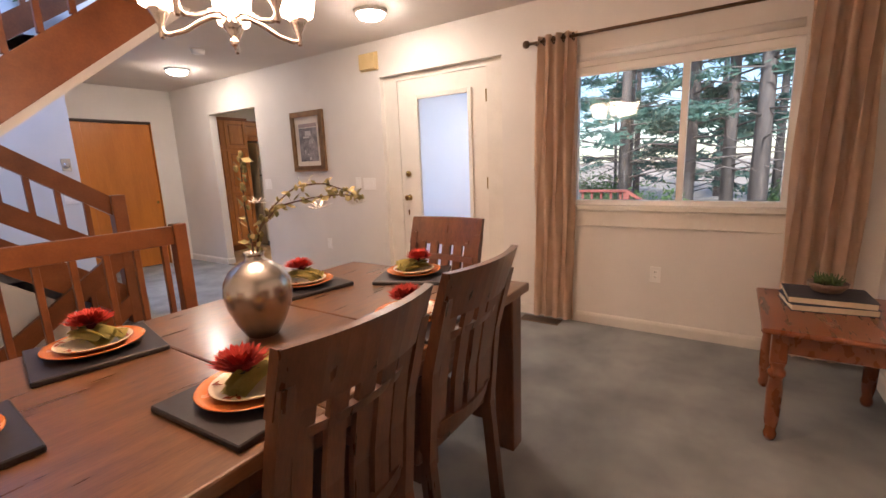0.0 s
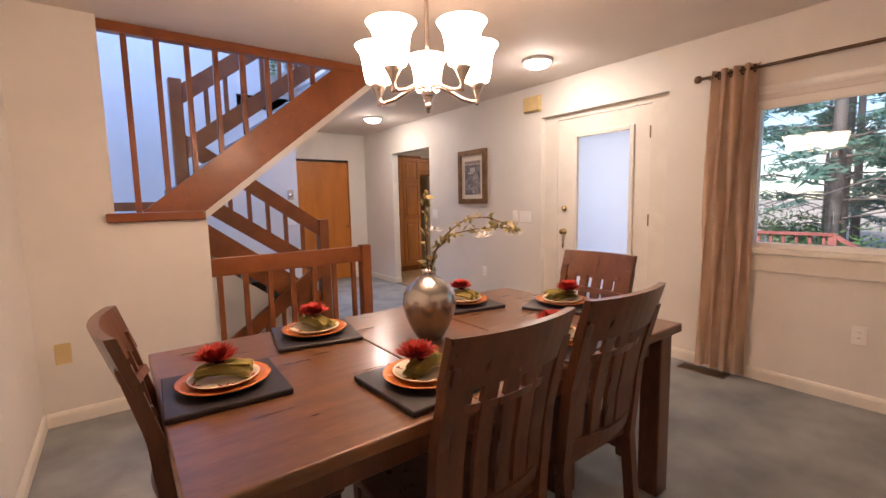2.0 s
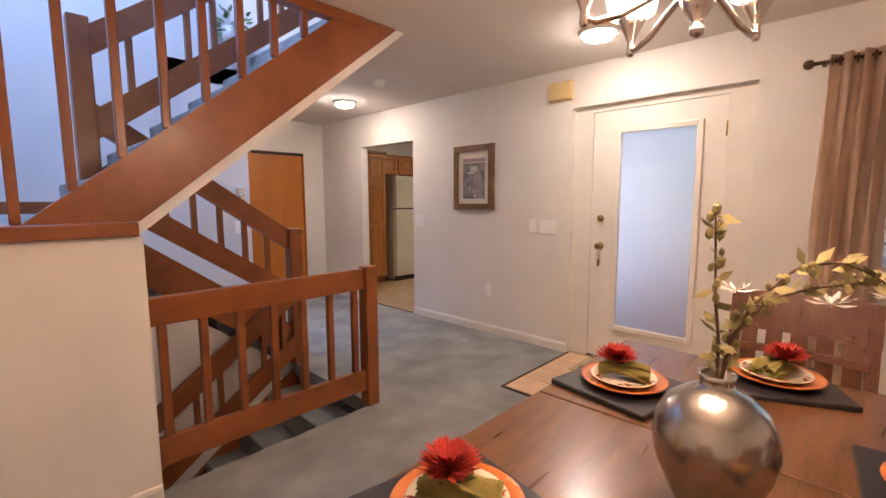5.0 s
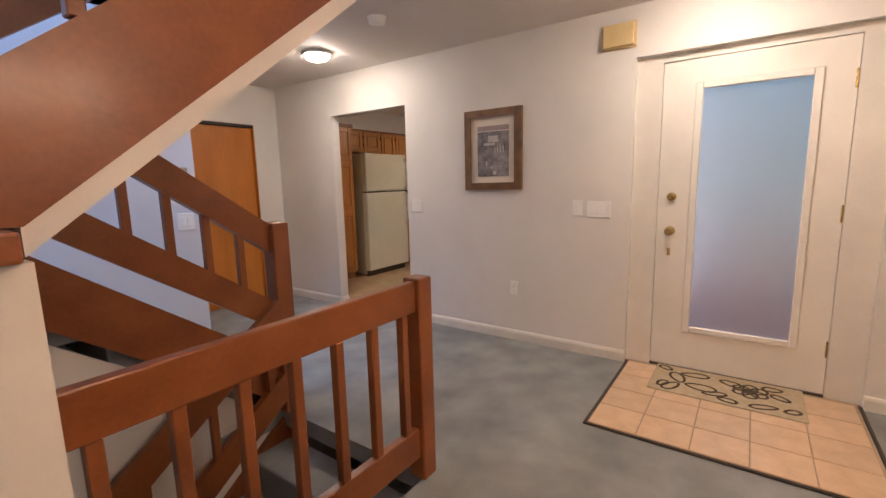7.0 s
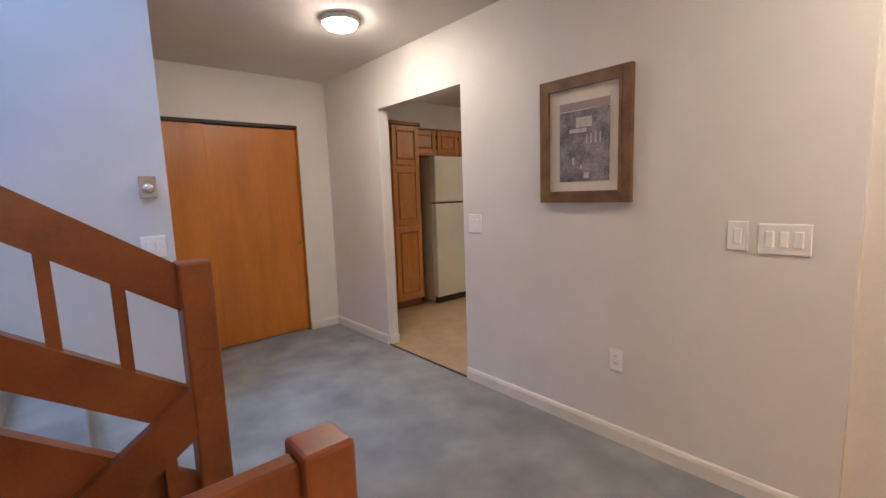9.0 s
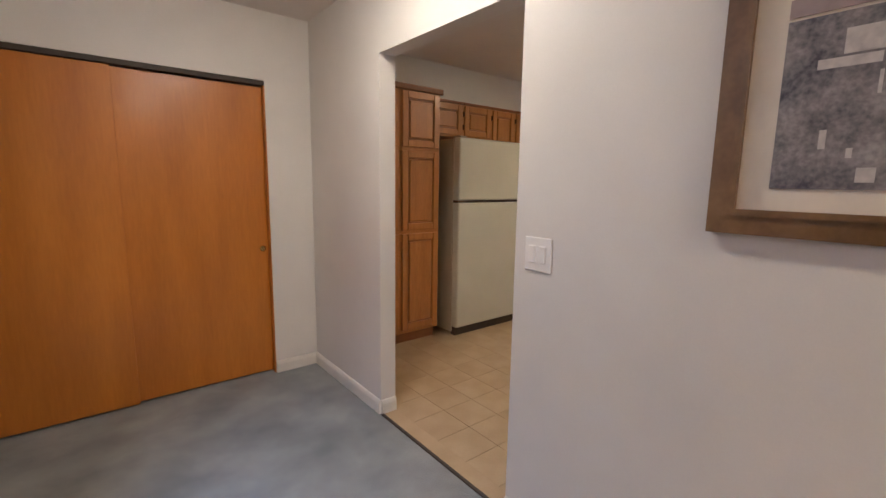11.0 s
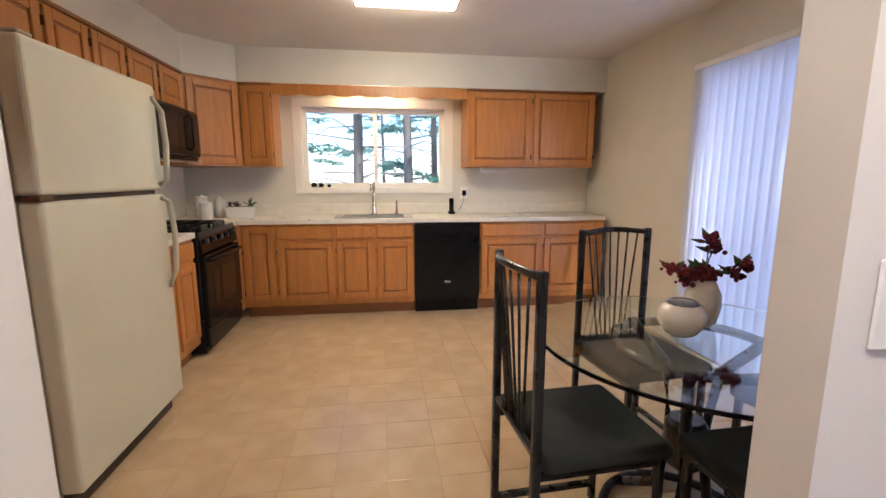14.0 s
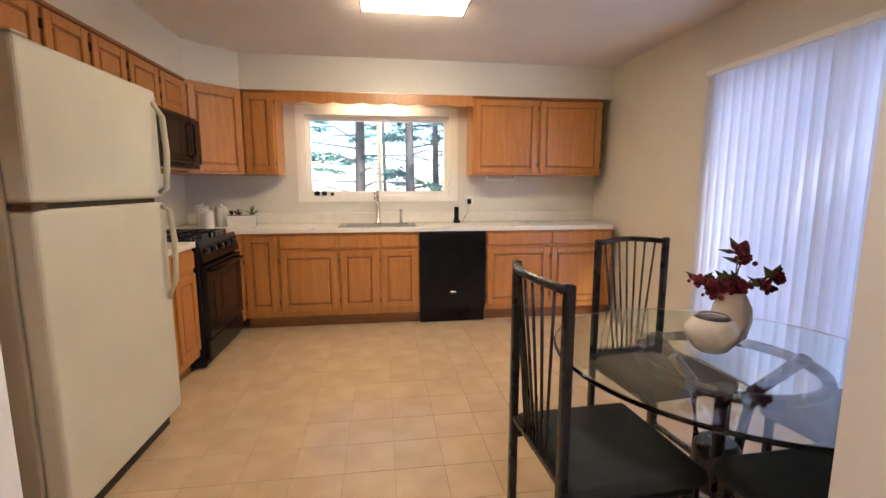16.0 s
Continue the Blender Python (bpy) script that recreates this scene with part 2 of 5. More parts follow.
def lathe(bm, prof, cx=0, cy=0, seg=24, cap=True):
    rings = []
    for r, z in prof:
        rings.append([bm.verts.new((cx + r * math.cos(2 * math.pi * i / seg), cy + r * math.sin(2 * math.pi * i / seg), z)) for i in range(seg)])
    fs = []
    for p, q in zip(rings, rings[1:]):
        for i in range(seg):
            fs.append(bm.faces.new((p[i], p[(i + 1) % seg], q[(i + 1) % seg], q[i])))
    for f in fs:
        f.smooth = True
    if cap:
        bm.faces.new(rings[0][::-1]), bm.faces.new(rings[-1])
    return bm


def tube(bm, pts, r, seg=8, r2=None):
    """A round bar along a polyline."""
    pts = [Vector(p) for p in pts]
    rings, n = [], len(pts)
    for i, p in enumerate(pts):
        d = (pts[min(i + 1, n - 1)] - pts[max(i - 1, 0)]).normalized()
        u = d.cross(Vector((0, 0, 1)) if abs(d.z) < 0.95 else Vector((1, 0, 0))).normalized()
        v = d.cross(u)
        rad = r if r2 is None else r + (r2 - r) * i / max(n - 1, 1)
        rings.append([bm.verts.new(p + rad * (math.cos(2 * math.pi * k / seg) * u + math.sin(2 * math.pi * k / seg) * v)) for k in range(seg)])
    fs = []
    for a, b in zip(rings, rings[1:]):
        for k in range(seg):
            fs.append(bm.faces.new((a[k], a[(k + 1) % seg], b[(k + 1) % seg], b[k])))
    for f in fs:
        f.smooth = True
    fs += [bm.faces.new(rings[0][::-1]), bm.faces.new(rings[-1])]
    bmesh.ops.recalc_face_normals(bm, faces=fs)
    return bm


def mesh_of(name, bm, material):
    me = bpy.data.meshes.new(name)
    bm.to_mesh(me)
    bm.free()
    me.materials.append(material)
    return me


def part(name, bm, material, parent=None, label=""):
    ob = new(name, mesh_of(name, bm, material))
    if parent:
        ob.parent = parent
    if label:
        tagged(ob, label)
    return ob


def single(name, bm, material, label, category, group="", kind="", m=None):
    ob = part(name, bm, material)
    if m is not None:
        ob.matrix_world = m
    return tagged(ob, label, category, group, kind)


def thing(name, m, label, category, group="", kind=""):
    ob = new(name)
    ob.empty_display_size = 0.1
    ob.matrix_world = m
    return tagged(ob, label, category, group, kind)


def structure(name, bm, material, label, category):
    return single(name, bm, material, label, category, kind="structure")


def wall_boxes(axis, a0, a1, c0, c1, z0, z1, holes=()):
    """A wall along an axis from a0 to a1, c0 to c1 thick, cut by holes (from, to, bottom, top)."""
    bm = bmesh.new()

    def add(p, q, lo, hi):
        if q - p > 1e-4 and hi - lo > 1e-4:
            box(bm, p, q, c0, c1, lo, hi) if axis == "x" else box(bm, c0, c1, p, q, lo, hi)
    at = a0
    for p, q, lo, hi in sorted(holes):
        add(at, p, z0, z1), add(p, q, z0, lo), add(p, q, hi, z1)
        at = q
    add(at, a1, z0, z1)
    return bm


W = 3.415      # face of the long front wall
CEILING = 2.44

# large structure
structure("wall_front", wall_boxes("y", -0.75, 7.37, W, 3.515, 0, CEILING, [(-0.30, 1.03, 0.93, 1.92), (1.60, 2.88, -0.1, 2.11), (4.875, 5.883, -0.1, 2.04)]), WALL,
          "cream painted drywall with a window, an entry door and a kitchen opening", "wall")
structure("wall_south", wall_boxes("x", -0.555, 3.515, -0.87, -0.75, 0, CEILING), WALL, "cream painted drywall behind the side table", "wall")
structure("wall_west", wall_boxes("y", -0.87, 3.25, -0.675, -0.555, 0, CEILING), WALL, "cream painted drywall of the dining room", "wall")
bm = wall_boxes("x", -0.675, -0.12, 3.25, 3.37, 0, CEILING)
box(bm, -0.12, 0.39, 3.25, 3.37, 0, 1.203)
structure("wall_stair", bm, WALL, "cream half wall below a stained wooden ledge", "wall")
structure("wall_stair_foundation", wall_boxes("x", -1.02, 3.515, 3.25, 3.33, -2.6, -0.1), WALL, "cream wall of the lower stairwell", "wall")
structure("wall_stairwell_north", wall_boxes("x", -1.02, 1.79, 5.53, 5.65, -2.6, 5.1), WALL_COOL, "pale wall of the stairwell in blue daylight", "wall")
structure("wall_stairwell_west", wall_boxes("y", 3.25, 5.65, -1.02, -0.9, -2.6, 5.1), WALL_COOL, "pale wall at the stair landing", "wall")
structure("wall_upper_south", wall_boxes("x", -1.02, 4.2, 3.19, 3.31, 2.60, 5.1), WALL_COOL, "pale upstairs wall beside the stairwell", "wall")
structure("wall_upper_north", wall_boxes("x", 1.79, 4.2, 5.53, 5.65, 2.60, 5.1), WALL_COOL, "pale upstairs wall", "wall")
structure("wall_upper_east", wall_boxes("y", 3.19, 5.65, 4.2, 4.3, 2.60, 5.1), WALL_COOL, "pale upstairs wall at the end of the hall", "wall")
bm = bmesh.new()
for q in ((-1.02, -0.5, 3.19, 5.65), (1.1, 4.3, 3.19, 5.65), (-0.5, 1.1, 3.19, 3.65), (-0.5, 1.1, 5.15, 5.65)):
    box(bm, *q, 5.1, 5.2)
structure("ceiling_upper", bm, CEIL, "white upstairs ceiling with a skylight", "ceiling")
structure("wall_stair_lower_east", wall_boxes("y", 3.33, 5.65, 1.9, 2.0, -2.6, -0.1), WALL, "cream wall of the lower stairwell", "wall")
structure("floor_lower", block(-1.02, 2.0, 3.25, 5.65, -2.7, -2.6, 0), CARPET, "blue grey carpet of the lower level", "floor")

bm = bmesh.new()
box(bm, -0.555, W, -0.75, 3.33, -0.1, 0), box(bm, 1.62, W, 3.33, 4.43, -0.1, 0), box(bm, 1.25, W, 4.43, 7.37, -0.1, 0)
structure("floor", bm, CARPET, "worn blue grey cut pile carpet with tread marks", "carpet")
structure("kitchen_subfloor", block(W, 7.58, 3.2, 7.37, -0.1, -0.003, 0), KITCHEN_GROUT, "brown grout bed of the kitchen floor", "floor")
bm = bmesh.new()
box(bm, -0.675, 3.515, -0.87, 3.31, CEILING, 2.60), box(bm, 1.86, 3.515, 3.31, 7.49, CEILING, 2.60), box(bm, 1.13, 1.86, 5.53, 7.49, CEILING, 2.60)
structure("ceiling", bm, CEIL, "smooth off-white dining room and hall ceiling", "ceiling")
structure("ceiling_kitchen", block(3.515, 7.72, 3.08, 7.49, CEILING, 2.60, 0), CEIL, "smooth off-white kitchen ceiling", "ceiling")
structure("wall_closet", wall_boxes("x", 1.25, W, 6.83, 6.95, 0, CEILING, [(1.33, 3.11, 0, 2.01)]), WALL, "cream wall around the closet doors", "wall")
structure("wall_hall_west", wall_boxes("y", 5.65, 7.37, 1.13, 1.25, 0, CEILING), WALL, "cream wall at the end of the hall", "wall")
structure("wall_closet_back", wall_boxes("x", 1.13, W, 7.37, 7.49, 0, CEILING), WALL, "cream back wall of the closet", "wall")
structure("wall_kitchen_east", wall_boxes("y", 3.2, 7.37, 7.58, 7.72, 0, CEILING, [(4.80, 6.24, 1.19, 1.98)]), KITCHEN_WALL, "off-white kitchen wall with the sink window", "wall")
structure("wall_kitchen_north", wall_boxes("x", 3.515, 7.72, 7.37, 7.49, 0, CEILING), KITCHEN_WALL, "off-white kitchen wall behind the range", "wall")
structure("wall_kitchen_south", wall_boxes("x", 3.515, 7.72, 3.08, 3.2, 0, CEILING, [(4.12, 5.86, -0.05, 2.03)]), KITCHEN_WALL, "cream kitchen wall with a patio door", "wall")
bm = bmesh.new()
prism(bm, [(3.515, 7.05), (6.93, 7.05), (7.26, 6.72), (7.26, 3.2), (7.58, 3.2), (7.58, 7.37), (3.515, 7.37)], 2.135, CEILING, "z")
structure("kitchen_soffit", bm, KITCHEN_WALL, "off-white soffit above the kitchen cabinets", "soffit")


def baseboard(axis, a0, a1, face, side, material=TRIM):
    """A moulded skirting board; side is the direction in which it stands out."""
    prof = [(0, 0), (0.014, 0), (0.014, 0.062), (0.010, 0.075), (0.006, 0.082), (0, 0.085)]
    bm = bmesh.new()
    if axis == "y":
        prism(bm, [(face + side * p, z) for p, z in prof], a0, a1, "y")
    else:
        prism(bm, [(face + side * p, z) for p, z in prof], a0, a1, "x")
    return structure("baseboard", bm, material, "white painted wooden baseboard", "baseboard")


baseboard("y", -0.75, 1.60, W, -1), baseboard("y", 2.88, 4.875, W, -1), baseboard("y", 5.883, 6.83, W, -1)
baseboard("x", 3.11, W - 0.014, 6.83, -1), baseboard("x", -0.541, 0.39, 3.25, -1), baseboard("y", -0.75, 3.25, -0.555, 1)
baseboard("x", -0.541, W - 0.014, -0.75, 1), baseboard("x", W, 3.515, 5.883, -1)
baseboard("x", 5.90, 7.0, 3.2, 1)

# stairs and railings
LAND, RUN, GO = 1.26, 0.24, 0.18


def sloped(x0, z0, x1, z1, y0, y1, h):
    """A raking board with plumb ends whose top edge runs from x0, z0 to x1, z1."""
    return prism(bmesh.new(), [(x0, z0 - h), (x1, z1 - h), (x1, z1), (x0, z0)], y0, y1, "y")


S = GO / RUN
flight_up = thing("staircase_lower_flight", pose(0, 0, 0), "carpeted lower stair flight with stained wooden stringer", "staircase")
for i in range(6):
    xa = 1.78 - RUN * (i + 1)
    part("step", block(xa, xa + RUN + 0.025, 4.47, 5.53, GO * i - 0.02, GO * (i + 1), 0.014, 2), CARPET, flight_up)
part("stringer", sloped(1.66, 0.303, 0.40, 0.303 + 1.26 * S, 4.39, 4.444, 0.285), REDWOOD, flight_up)
part("soffit", sloped(1.50, 0.01, 0.40, 0.01 + 1.1 * S, 4.465, 5.53, 0.03), WALL, flight_up)
structure("wall_under_stairs", prism(bmesh.new(), [(-0.9, -2.6), (1.9, -2.6), (1.9, -0.105), (1.55, 0.02), (0.40, 0.90), (-0.9, 0.98)], 4.446, 4.466, "y"), WALL, "cream drywall closing the space under the stairs", "wall")
landing = structure("stair_landing", block(-0.9, 0.40, 3.37, 5.53, LAND - 0.22, LAND, 0.006), CARPET, "carpeted stair landing", "landing")
flight_top = thing("staircase_upper_flight", pose(0, 0, 0), "carpeted upper stair flight with a wide stained stringer", "staircase")
for i in range(7):
    xa, top = 0.26 + 0.23 * i, LAND + 0.185 * (i + 1)
    part("step", block(xa - 0.025, xa + 0.24, 3.365, 4.36, top - 0.09, top, 0.014, 2), CARPET, flight_top)
K = 0.80
part("stringer", prism(bmesh.new(), [(0.025, 1.264), (0.395, 1.264), (1.86, 1.264 + 1.465 * K), (1.86, 2.437), (1.467, 2.437)], 3.31, 3.36, "y"), REDWOOD, flight_top)
part("soffit", prism(bmesh.new(), [(0.392, 1.205), (1.935, 2.436), (1.862, 2.437), (0.392, 1.2625)], 3.318, 4.36, "y"), WALL, flight_top, "cream painted underside of the stairs")
part("inner_stringer", sloped(0.40, 1.52, 2.0, 1.52 + 1.6 * S, 4.362, 4.386, 0.28), REDWOOD, flight_top)
structure("upper_floor", block(1.86, 4.2, 3.31, 5.53, 2.605, 2.74, 0), CARPET, "carpeted upstairs hall floor", "floor")
flight_down = thing("staircase_basement_flight", pose(0, 0, 0), "carpeted stair flight going down to the lower level", "staircase")
for i in range(7):
    xb = 1.62 - RUN * i
    part("step", block(xb - RUN - 0.0, xb + 0.025, 3.335, 4.40, -GO * (i + 2), -GO * (i + 1), 0.014, 2), CARPET, flight_down)
part("stringer", sloped(1.66, -0.02, 0.0, -0.02 - 1.66 * S, 4.40, 4.44, 0.28), REDWOOD, flight_down)

structure("landing_baseboard", block(-0.9, 0.34, 5.514, 5.53, LAND, LAND + 0.09, 0.003), REDWOOD, "stained wooden baseboard on the stair landing", "baseboard")
ledge = single("wooden_ledge", block(-0.165, 0.372, 3.215, 3.40, 1.205, 1.263, 0.008, 2), REDWOOD, "stained wooden ledge capping the half wall", "ledge")
structure("ceiling_edge_trim", block(-0.12, 1.60, 3.295, 3.365, 2.375, 2.437, 0.004), REDWOOD, "stained wooden trim along the ceiling edge", "trim")

upper_guard = thing("upper_stair_balusters", pose(0, 0, 0), "tall stained wooden balusters between stringer and ceiling", "railing")
for i in range(9):
    x = 0.010 + 0.173 * i
    lo = 1.263 if x < 0.04 else 1.262 + (x - 0.025) * 0.8135
    if lo < 2.3:
        part("baluster", block(x - 0.017, x + 0.017, 3.318, 3.352, lo, 2.378, 0.003), REDWOOD, upper_guard)

guard = thing("stair_guard_rail", pose(0, 0, 0), "stained wooden guard rail around the stair opening", "railing")
part("top_rail", block(0.392, 1.578, 3.33, 3.37, 0.785, 0.918, 0.006, 2), REDWOOD, guard)
part("bottom_rail", block(0.392, 1.578, 3.33, 3.37, 0.112, 0.250, 0.006, 2), REDWOOD, guard)
part("newel_post", block(1.578, 1.668, 3.31, 3.40, 0, 0.929, 0.008, 2), REDWOOD, guard)
for i in range(7):
    x = 0.454 + 0.1755 * i
    part("baluster", block(x - 0.018, x + 0.018, 3.332, 3.368, 0.250, 0.785, 0.003), REDWOOD, guard)

rail_up = thing("lower_flight_railing", pose(0, 0, 0), "stained wooden stair railing beside the lower flight", "railing")
part("newel_post", block(1.605, 1.710, 4.353, 4.458, 0, 1.127, 0.008, 2), REDWOOD, rail_up)
part("handrail", sloped(1.605, 1.124, 0.43, 1.124 + 1.175 * 0.69, 4.387, 4.442, 0.165), REDWOOD, rail_up)
part("lower_rail", sloped(1.605, 0.680, 0.43, 0.680 + 1.175 * 0.69, 4.387, 4.442, 0.168), REDWOOD, rail_up)
for i in range(7):
    x = 1.442 - 0.169 * i
    z = 0.68 + (1.605 - x) * 0.69
    part("baluster", block(x - 0.018, x + 0.018, 4.397, 4.432, z - 0.02, z + 0.30, 0.002), REDWOOD, rail_up)
rail_top = thing("upper_flight_railing", pose(0, 0, 0), "stained wooden stair railing beside the upper flight", "railing")
part("newel_post", block(0.328, 0.430, 4.30, 4.40, 1.0, 2.390, 0.008, 2), REDWOOD, rail_top)
part("handrail", sloped(0.43, 2.357, 2.2, 2.357 + 1.77 * S, 4.325, 4.375, 0.17), REDWOOD, rail_top)
part("lower_rail", sloped(0.43, 1.885, 2.2, 1.885 + 1.77 * S, 4.325, 4.375, 0.175), REDWOOD, rail_top)
for i in range(9):
    x = 0.62 + 0.165 * i
    z = 1.885 + (x - 0.43) * S
    part("baluster", block(x - 0.018, x + 0.018, 4.332, 4.368, z - 0.02, z + 0.33, 0.002), REDWOOD, rail_top)
rail_down = thing("basement_flight_railing", pose(0, 0, 0), "stained wooden stair railing going down", "railing")
part("handrail", sloped(1.606, 0.69, 0.30, 0.69 - 1.306 * 0.72, 4.345, 4.386, 0.175), REDWOOD, rail_down)
part("lower_rail", sloped(1.606, 0.25, 0.30, 0.25 - 1.306 * 0.72, 4.345, 4.386, 0.165), REDWOOD, rail_down)
for i in range(7):
    x = 1.52 - 0.165 * i
    z = 0.25 - (1.606 - x) * 0.72
    part("baluster", block(x - 0.018, x + 0.018, 4.348, 4.383, z - 0.02, z + 0.29, 0.002), REDWOOD, rail_down)

# entry door
door = thing("door_1", pose(0, 0, 0), "white entry door with a tall frosted glass pane", "door", kind="structure")
part("door_frame", wall_boxes("y", 1.60, 2.88, 3.468, 3.515, 0, 2.109, [(1.765, 2.72, -0.1, 2.06)]), TRIM, door)
part("slab", wall_boxes("y", 1.768, 2.717, 3.478, 3.512, 0.018, 2.057, [(1.945, 2.49, 0.31, 1.88)]), DOORPAINT, door)
pane = part("pane", block(3.494, 3.506, 1.945, 2.49, 0.31, 1.88, 0), FROST, door, "frosted glass pane")
pane.visible_shadow = False
bm = bmesh.new()
for q in ((1.910, 1.952, 0.277, 1.912), (2.488, 2.530, 0.277, 1.912), (1.952, 2.488, 0.277, 0.319), (1.952, 2.488, 1.870, 1.912)):
    box(bm, 3.462, 3.480, q[0], q[1], q[2], q[3], 0.005)
part("glazing_trim", bm, DOORPAINT, door)
for z in (0.967, 1.196):
    b = bmesh.new()
    lathe(b, [(0.030, 0), (0.030, 0.008), (0.012, 0.012), (0.012, 0.030), (0.026, 0.036), (0.028, 0.050), (0.018, 0.060)] if z < 1 else [(0.028, 0), (0.028, 0.014), (0.014, 0.018), (0.012, 0.026)], seg=20)
    bmesh.ops.rotate(b, matrix=Matrix.Rotation(radians(-90), 3, "Y"), verts=b.verts)
    bmesh.ops.translate(b, vec=(3.478, 2.634, z), verts=b.verts)
    part("door_knob" if z < 1 else "deadbolt", b, BRASS, door, "worn brass")
part("key", block(3.450, 3.454, 2.625, 2.643, 0.80, 0.85, 0.002), BRASS, door)
for z in (0.25, 1.05, 1.78):
    part("hinge", block(3.468, 3.480, 1.768, 1.778, z, z + 0.1, 0.002), BRASS, door)
part("threshold", block(3.46, 3.515, 1.765, 2.72, 0, 0.02, 0.004), DARKTRIM, door)

# dining window
win = thing("window_1", pose(0, 0, 0), "white sliding window looking onto pine trees", "window", kind="structure")
part("window_frame", wall_boxes("y", -0.30, 1.03, 3.435, 3.505, 0.93, 1.92, [(-0.262, 0.275, 0.965, 1.872), (0.315, 0.992, 0.965, 1.872)]), PLASTIC, win)
part("window_sill", block(3.365, 3.455, -0.36, 1.09, 0.895, 0.932, 0.006, 2), TRIM, win)
part("apron", block(3.392, W, -0.34, 1.07, 0.775, 0.895, 0.004), TRIM, win)
for a, b in ((-0.262, 0.275), (0.315, 0.992)):
    p = part("pane", block(3.490, 3.496, a, b, 0.965, 1.872, 0), GLASS, win)
    p.visible_shadow = False
shade = thing("roller_shade", pose(0, 0, 0), "white roller shade rolled up at the window head", "blind")
part("shade_cloth", block(3.445, 3.449, -0.29, 1.02, 1.86, 2.0, 0), PLASTIC, shade)
b = bmesh.new()
tube(b, [(3.425, -0.29, 1.985), (3.425, 1.02, 1.985)], 0.028, 14)
part("roller", b, PLASTIC, shade)

rod = thing("curtain_rod", pose(0, 0, 0), "bronze curtain rod with ball finials", "curtain rod")
b = bmesh.new()
tube(b, [(3.33, -0.66, 2.125), (3.33, 1.33, 2.125)], 0.011, 10)
part("rod", b, BRONZE, rod)
for y in (1.355, -0.68):
    b = bmesh.new()
    lathe(b, [(0.002, -0.028), (0.018, -0.022), (0.027, -0.008), (0.027, 0.008), (0.018, 0.022), (0.002, 0.028)], seg=14)
    bmesh.ops.translate(b, vec=(3.33, y, 2.125), verts=b.verts)
    part("finial", b, BRONZE, rod)
for y in (1.29, -0.62):
    part("bracket", block(3.325, W, y - 0.008, y + 0.008, 2.115, 2.135, 0.002), BRONZE, rod)


def curtain(y0, y1, folds):
    t = thing("curtain", pose(0, 0, 0), "beige grommet curtain hanging in soft folds", "curtain", "curtains at the dining window")
    b = bmesh.new()
    nx, nz = folds * 10, 14
    rows_ = []
    for j in range(nz + 1):
        z = 0.03 + 2.13 * j / nz
        r = []
        for i in range(nx + 1):
            u = i / nx
            flare = 1 + 0.12 * (1 - j / nz)
            yc = (y0 + y1) / 2 + (u - 0.5) * (y1 - y0) * flare
            a = 0.034 * (1 - 0.15 * math.sin(3 * u + j * 0.3))
            r.append(b.verts.new((3.33 + a * math.sin(2 * math.pi * folds * u + 0.25 * math.sin(j * 0.5)), yc + 0.01 * math.sin(j * 0.7 + i), z)))
        rows_.append(r)
    for p, q in zip(rows_, rows_[1:]):
        for i in range(nx):
            f = b.faces.new((p[i], p[i + 1], q[i + 1], q[i]))
            f.smooth = True
    bmesh.ops.solidify(b, geom=b.faces[:], thickness=0.003)
    part("cloth", b, CURTAIN, t)
    for i in range(folds * 2):
        y = y0 + (y1 - y0) * (i + 0.5) / (folds * 2)
        g = bmesh.new()
        tube(g, [(3.33 + 0.024 * math.cos(a), y, 2.122 + 0.024 * math.sin(a)) for a in np.linspace(0, 2 * math.pi, 13)], 0.005, 6)
        part("grommet", g, BRONZE, t)
    return t


curtain(0.985, 1.27, 4)
curtain(-0.62, -0.30, 4)

# closet doors
for i, (a, b_, d) in enumerate(((1.33, 2.30, 6.838), (2.245, 3.10, 6.872))):
    c = thing("door_2" if i == 0 else "door_3", pose(0, 0, 0), "flat orange birch sliding closet door", "closet door", kind="structure")
    part("slab", block(a, b_, d, d + 0.03, 0.012, 1.975, 0.003), BIRCH, c)
    if i:
        k = bmesh.new()
        lathe(k, [(0.020, 0), (0.020, 0.003), (0.014, 0.004), (0.010, 0.001)], seg=16)
        bmesh.ops.rotate(k, matrix=Matrix.Rotation(radians(90), 3, "X"), verts=k.verts)
        bmesh.ops.translate(k, vec=(3.065, d, 0.90), verts=k.verts)
        part("finger_pull", k, BRASS, c)
structure("closet_track", block(1.33, 3.11, 6.834, 6.90, 1.98, 2.009, 0.002), DARKTRIM, "dark metal closet door track", "trim")
structure("closet_jamb", block(3.101, 3.109, 6.832, 6.94, 0, 1.98, 0), BIRCH, "birch jamb of the closet", "trim")


# dining table and chairs
table = thing("dining_table", pose(0.858, 1.223, 0), "dark brown wooden dining table with leaf seams", "dining table")
for a, b_ in ((-0.92, -0.226), (-0.223, 0.223), (0.226, 0.92)):
    part("tabletop_board", block(a, b_, -0.526, 0.526, 0.722, 0.76, 0.006, 2), TABLEWOOD, table)
for s in (-1, 1):
    part("apron", block(-0.78, 0.78, s * 0.45 - 0.011, s * 0.45 + 0.011, 0.63, 0.722, 0.003), CHAIRWOOD, table)
    part("apron", block(s * 0.845 - 0.011, s * 0.845 + 0.011, -0.41, 0.41, 0.63, 0.722, 0.003), CHAIRWOOD, table)
    for q in (-1, 1):
        part("leg", block(s * 0.845 - 0.045, s * 0.845 + 0.045, q * 0.455 - 0.045, q * 0.455 + 0.045, 0, 0.722, 0.006, 2), CHAIRWOOD, table)


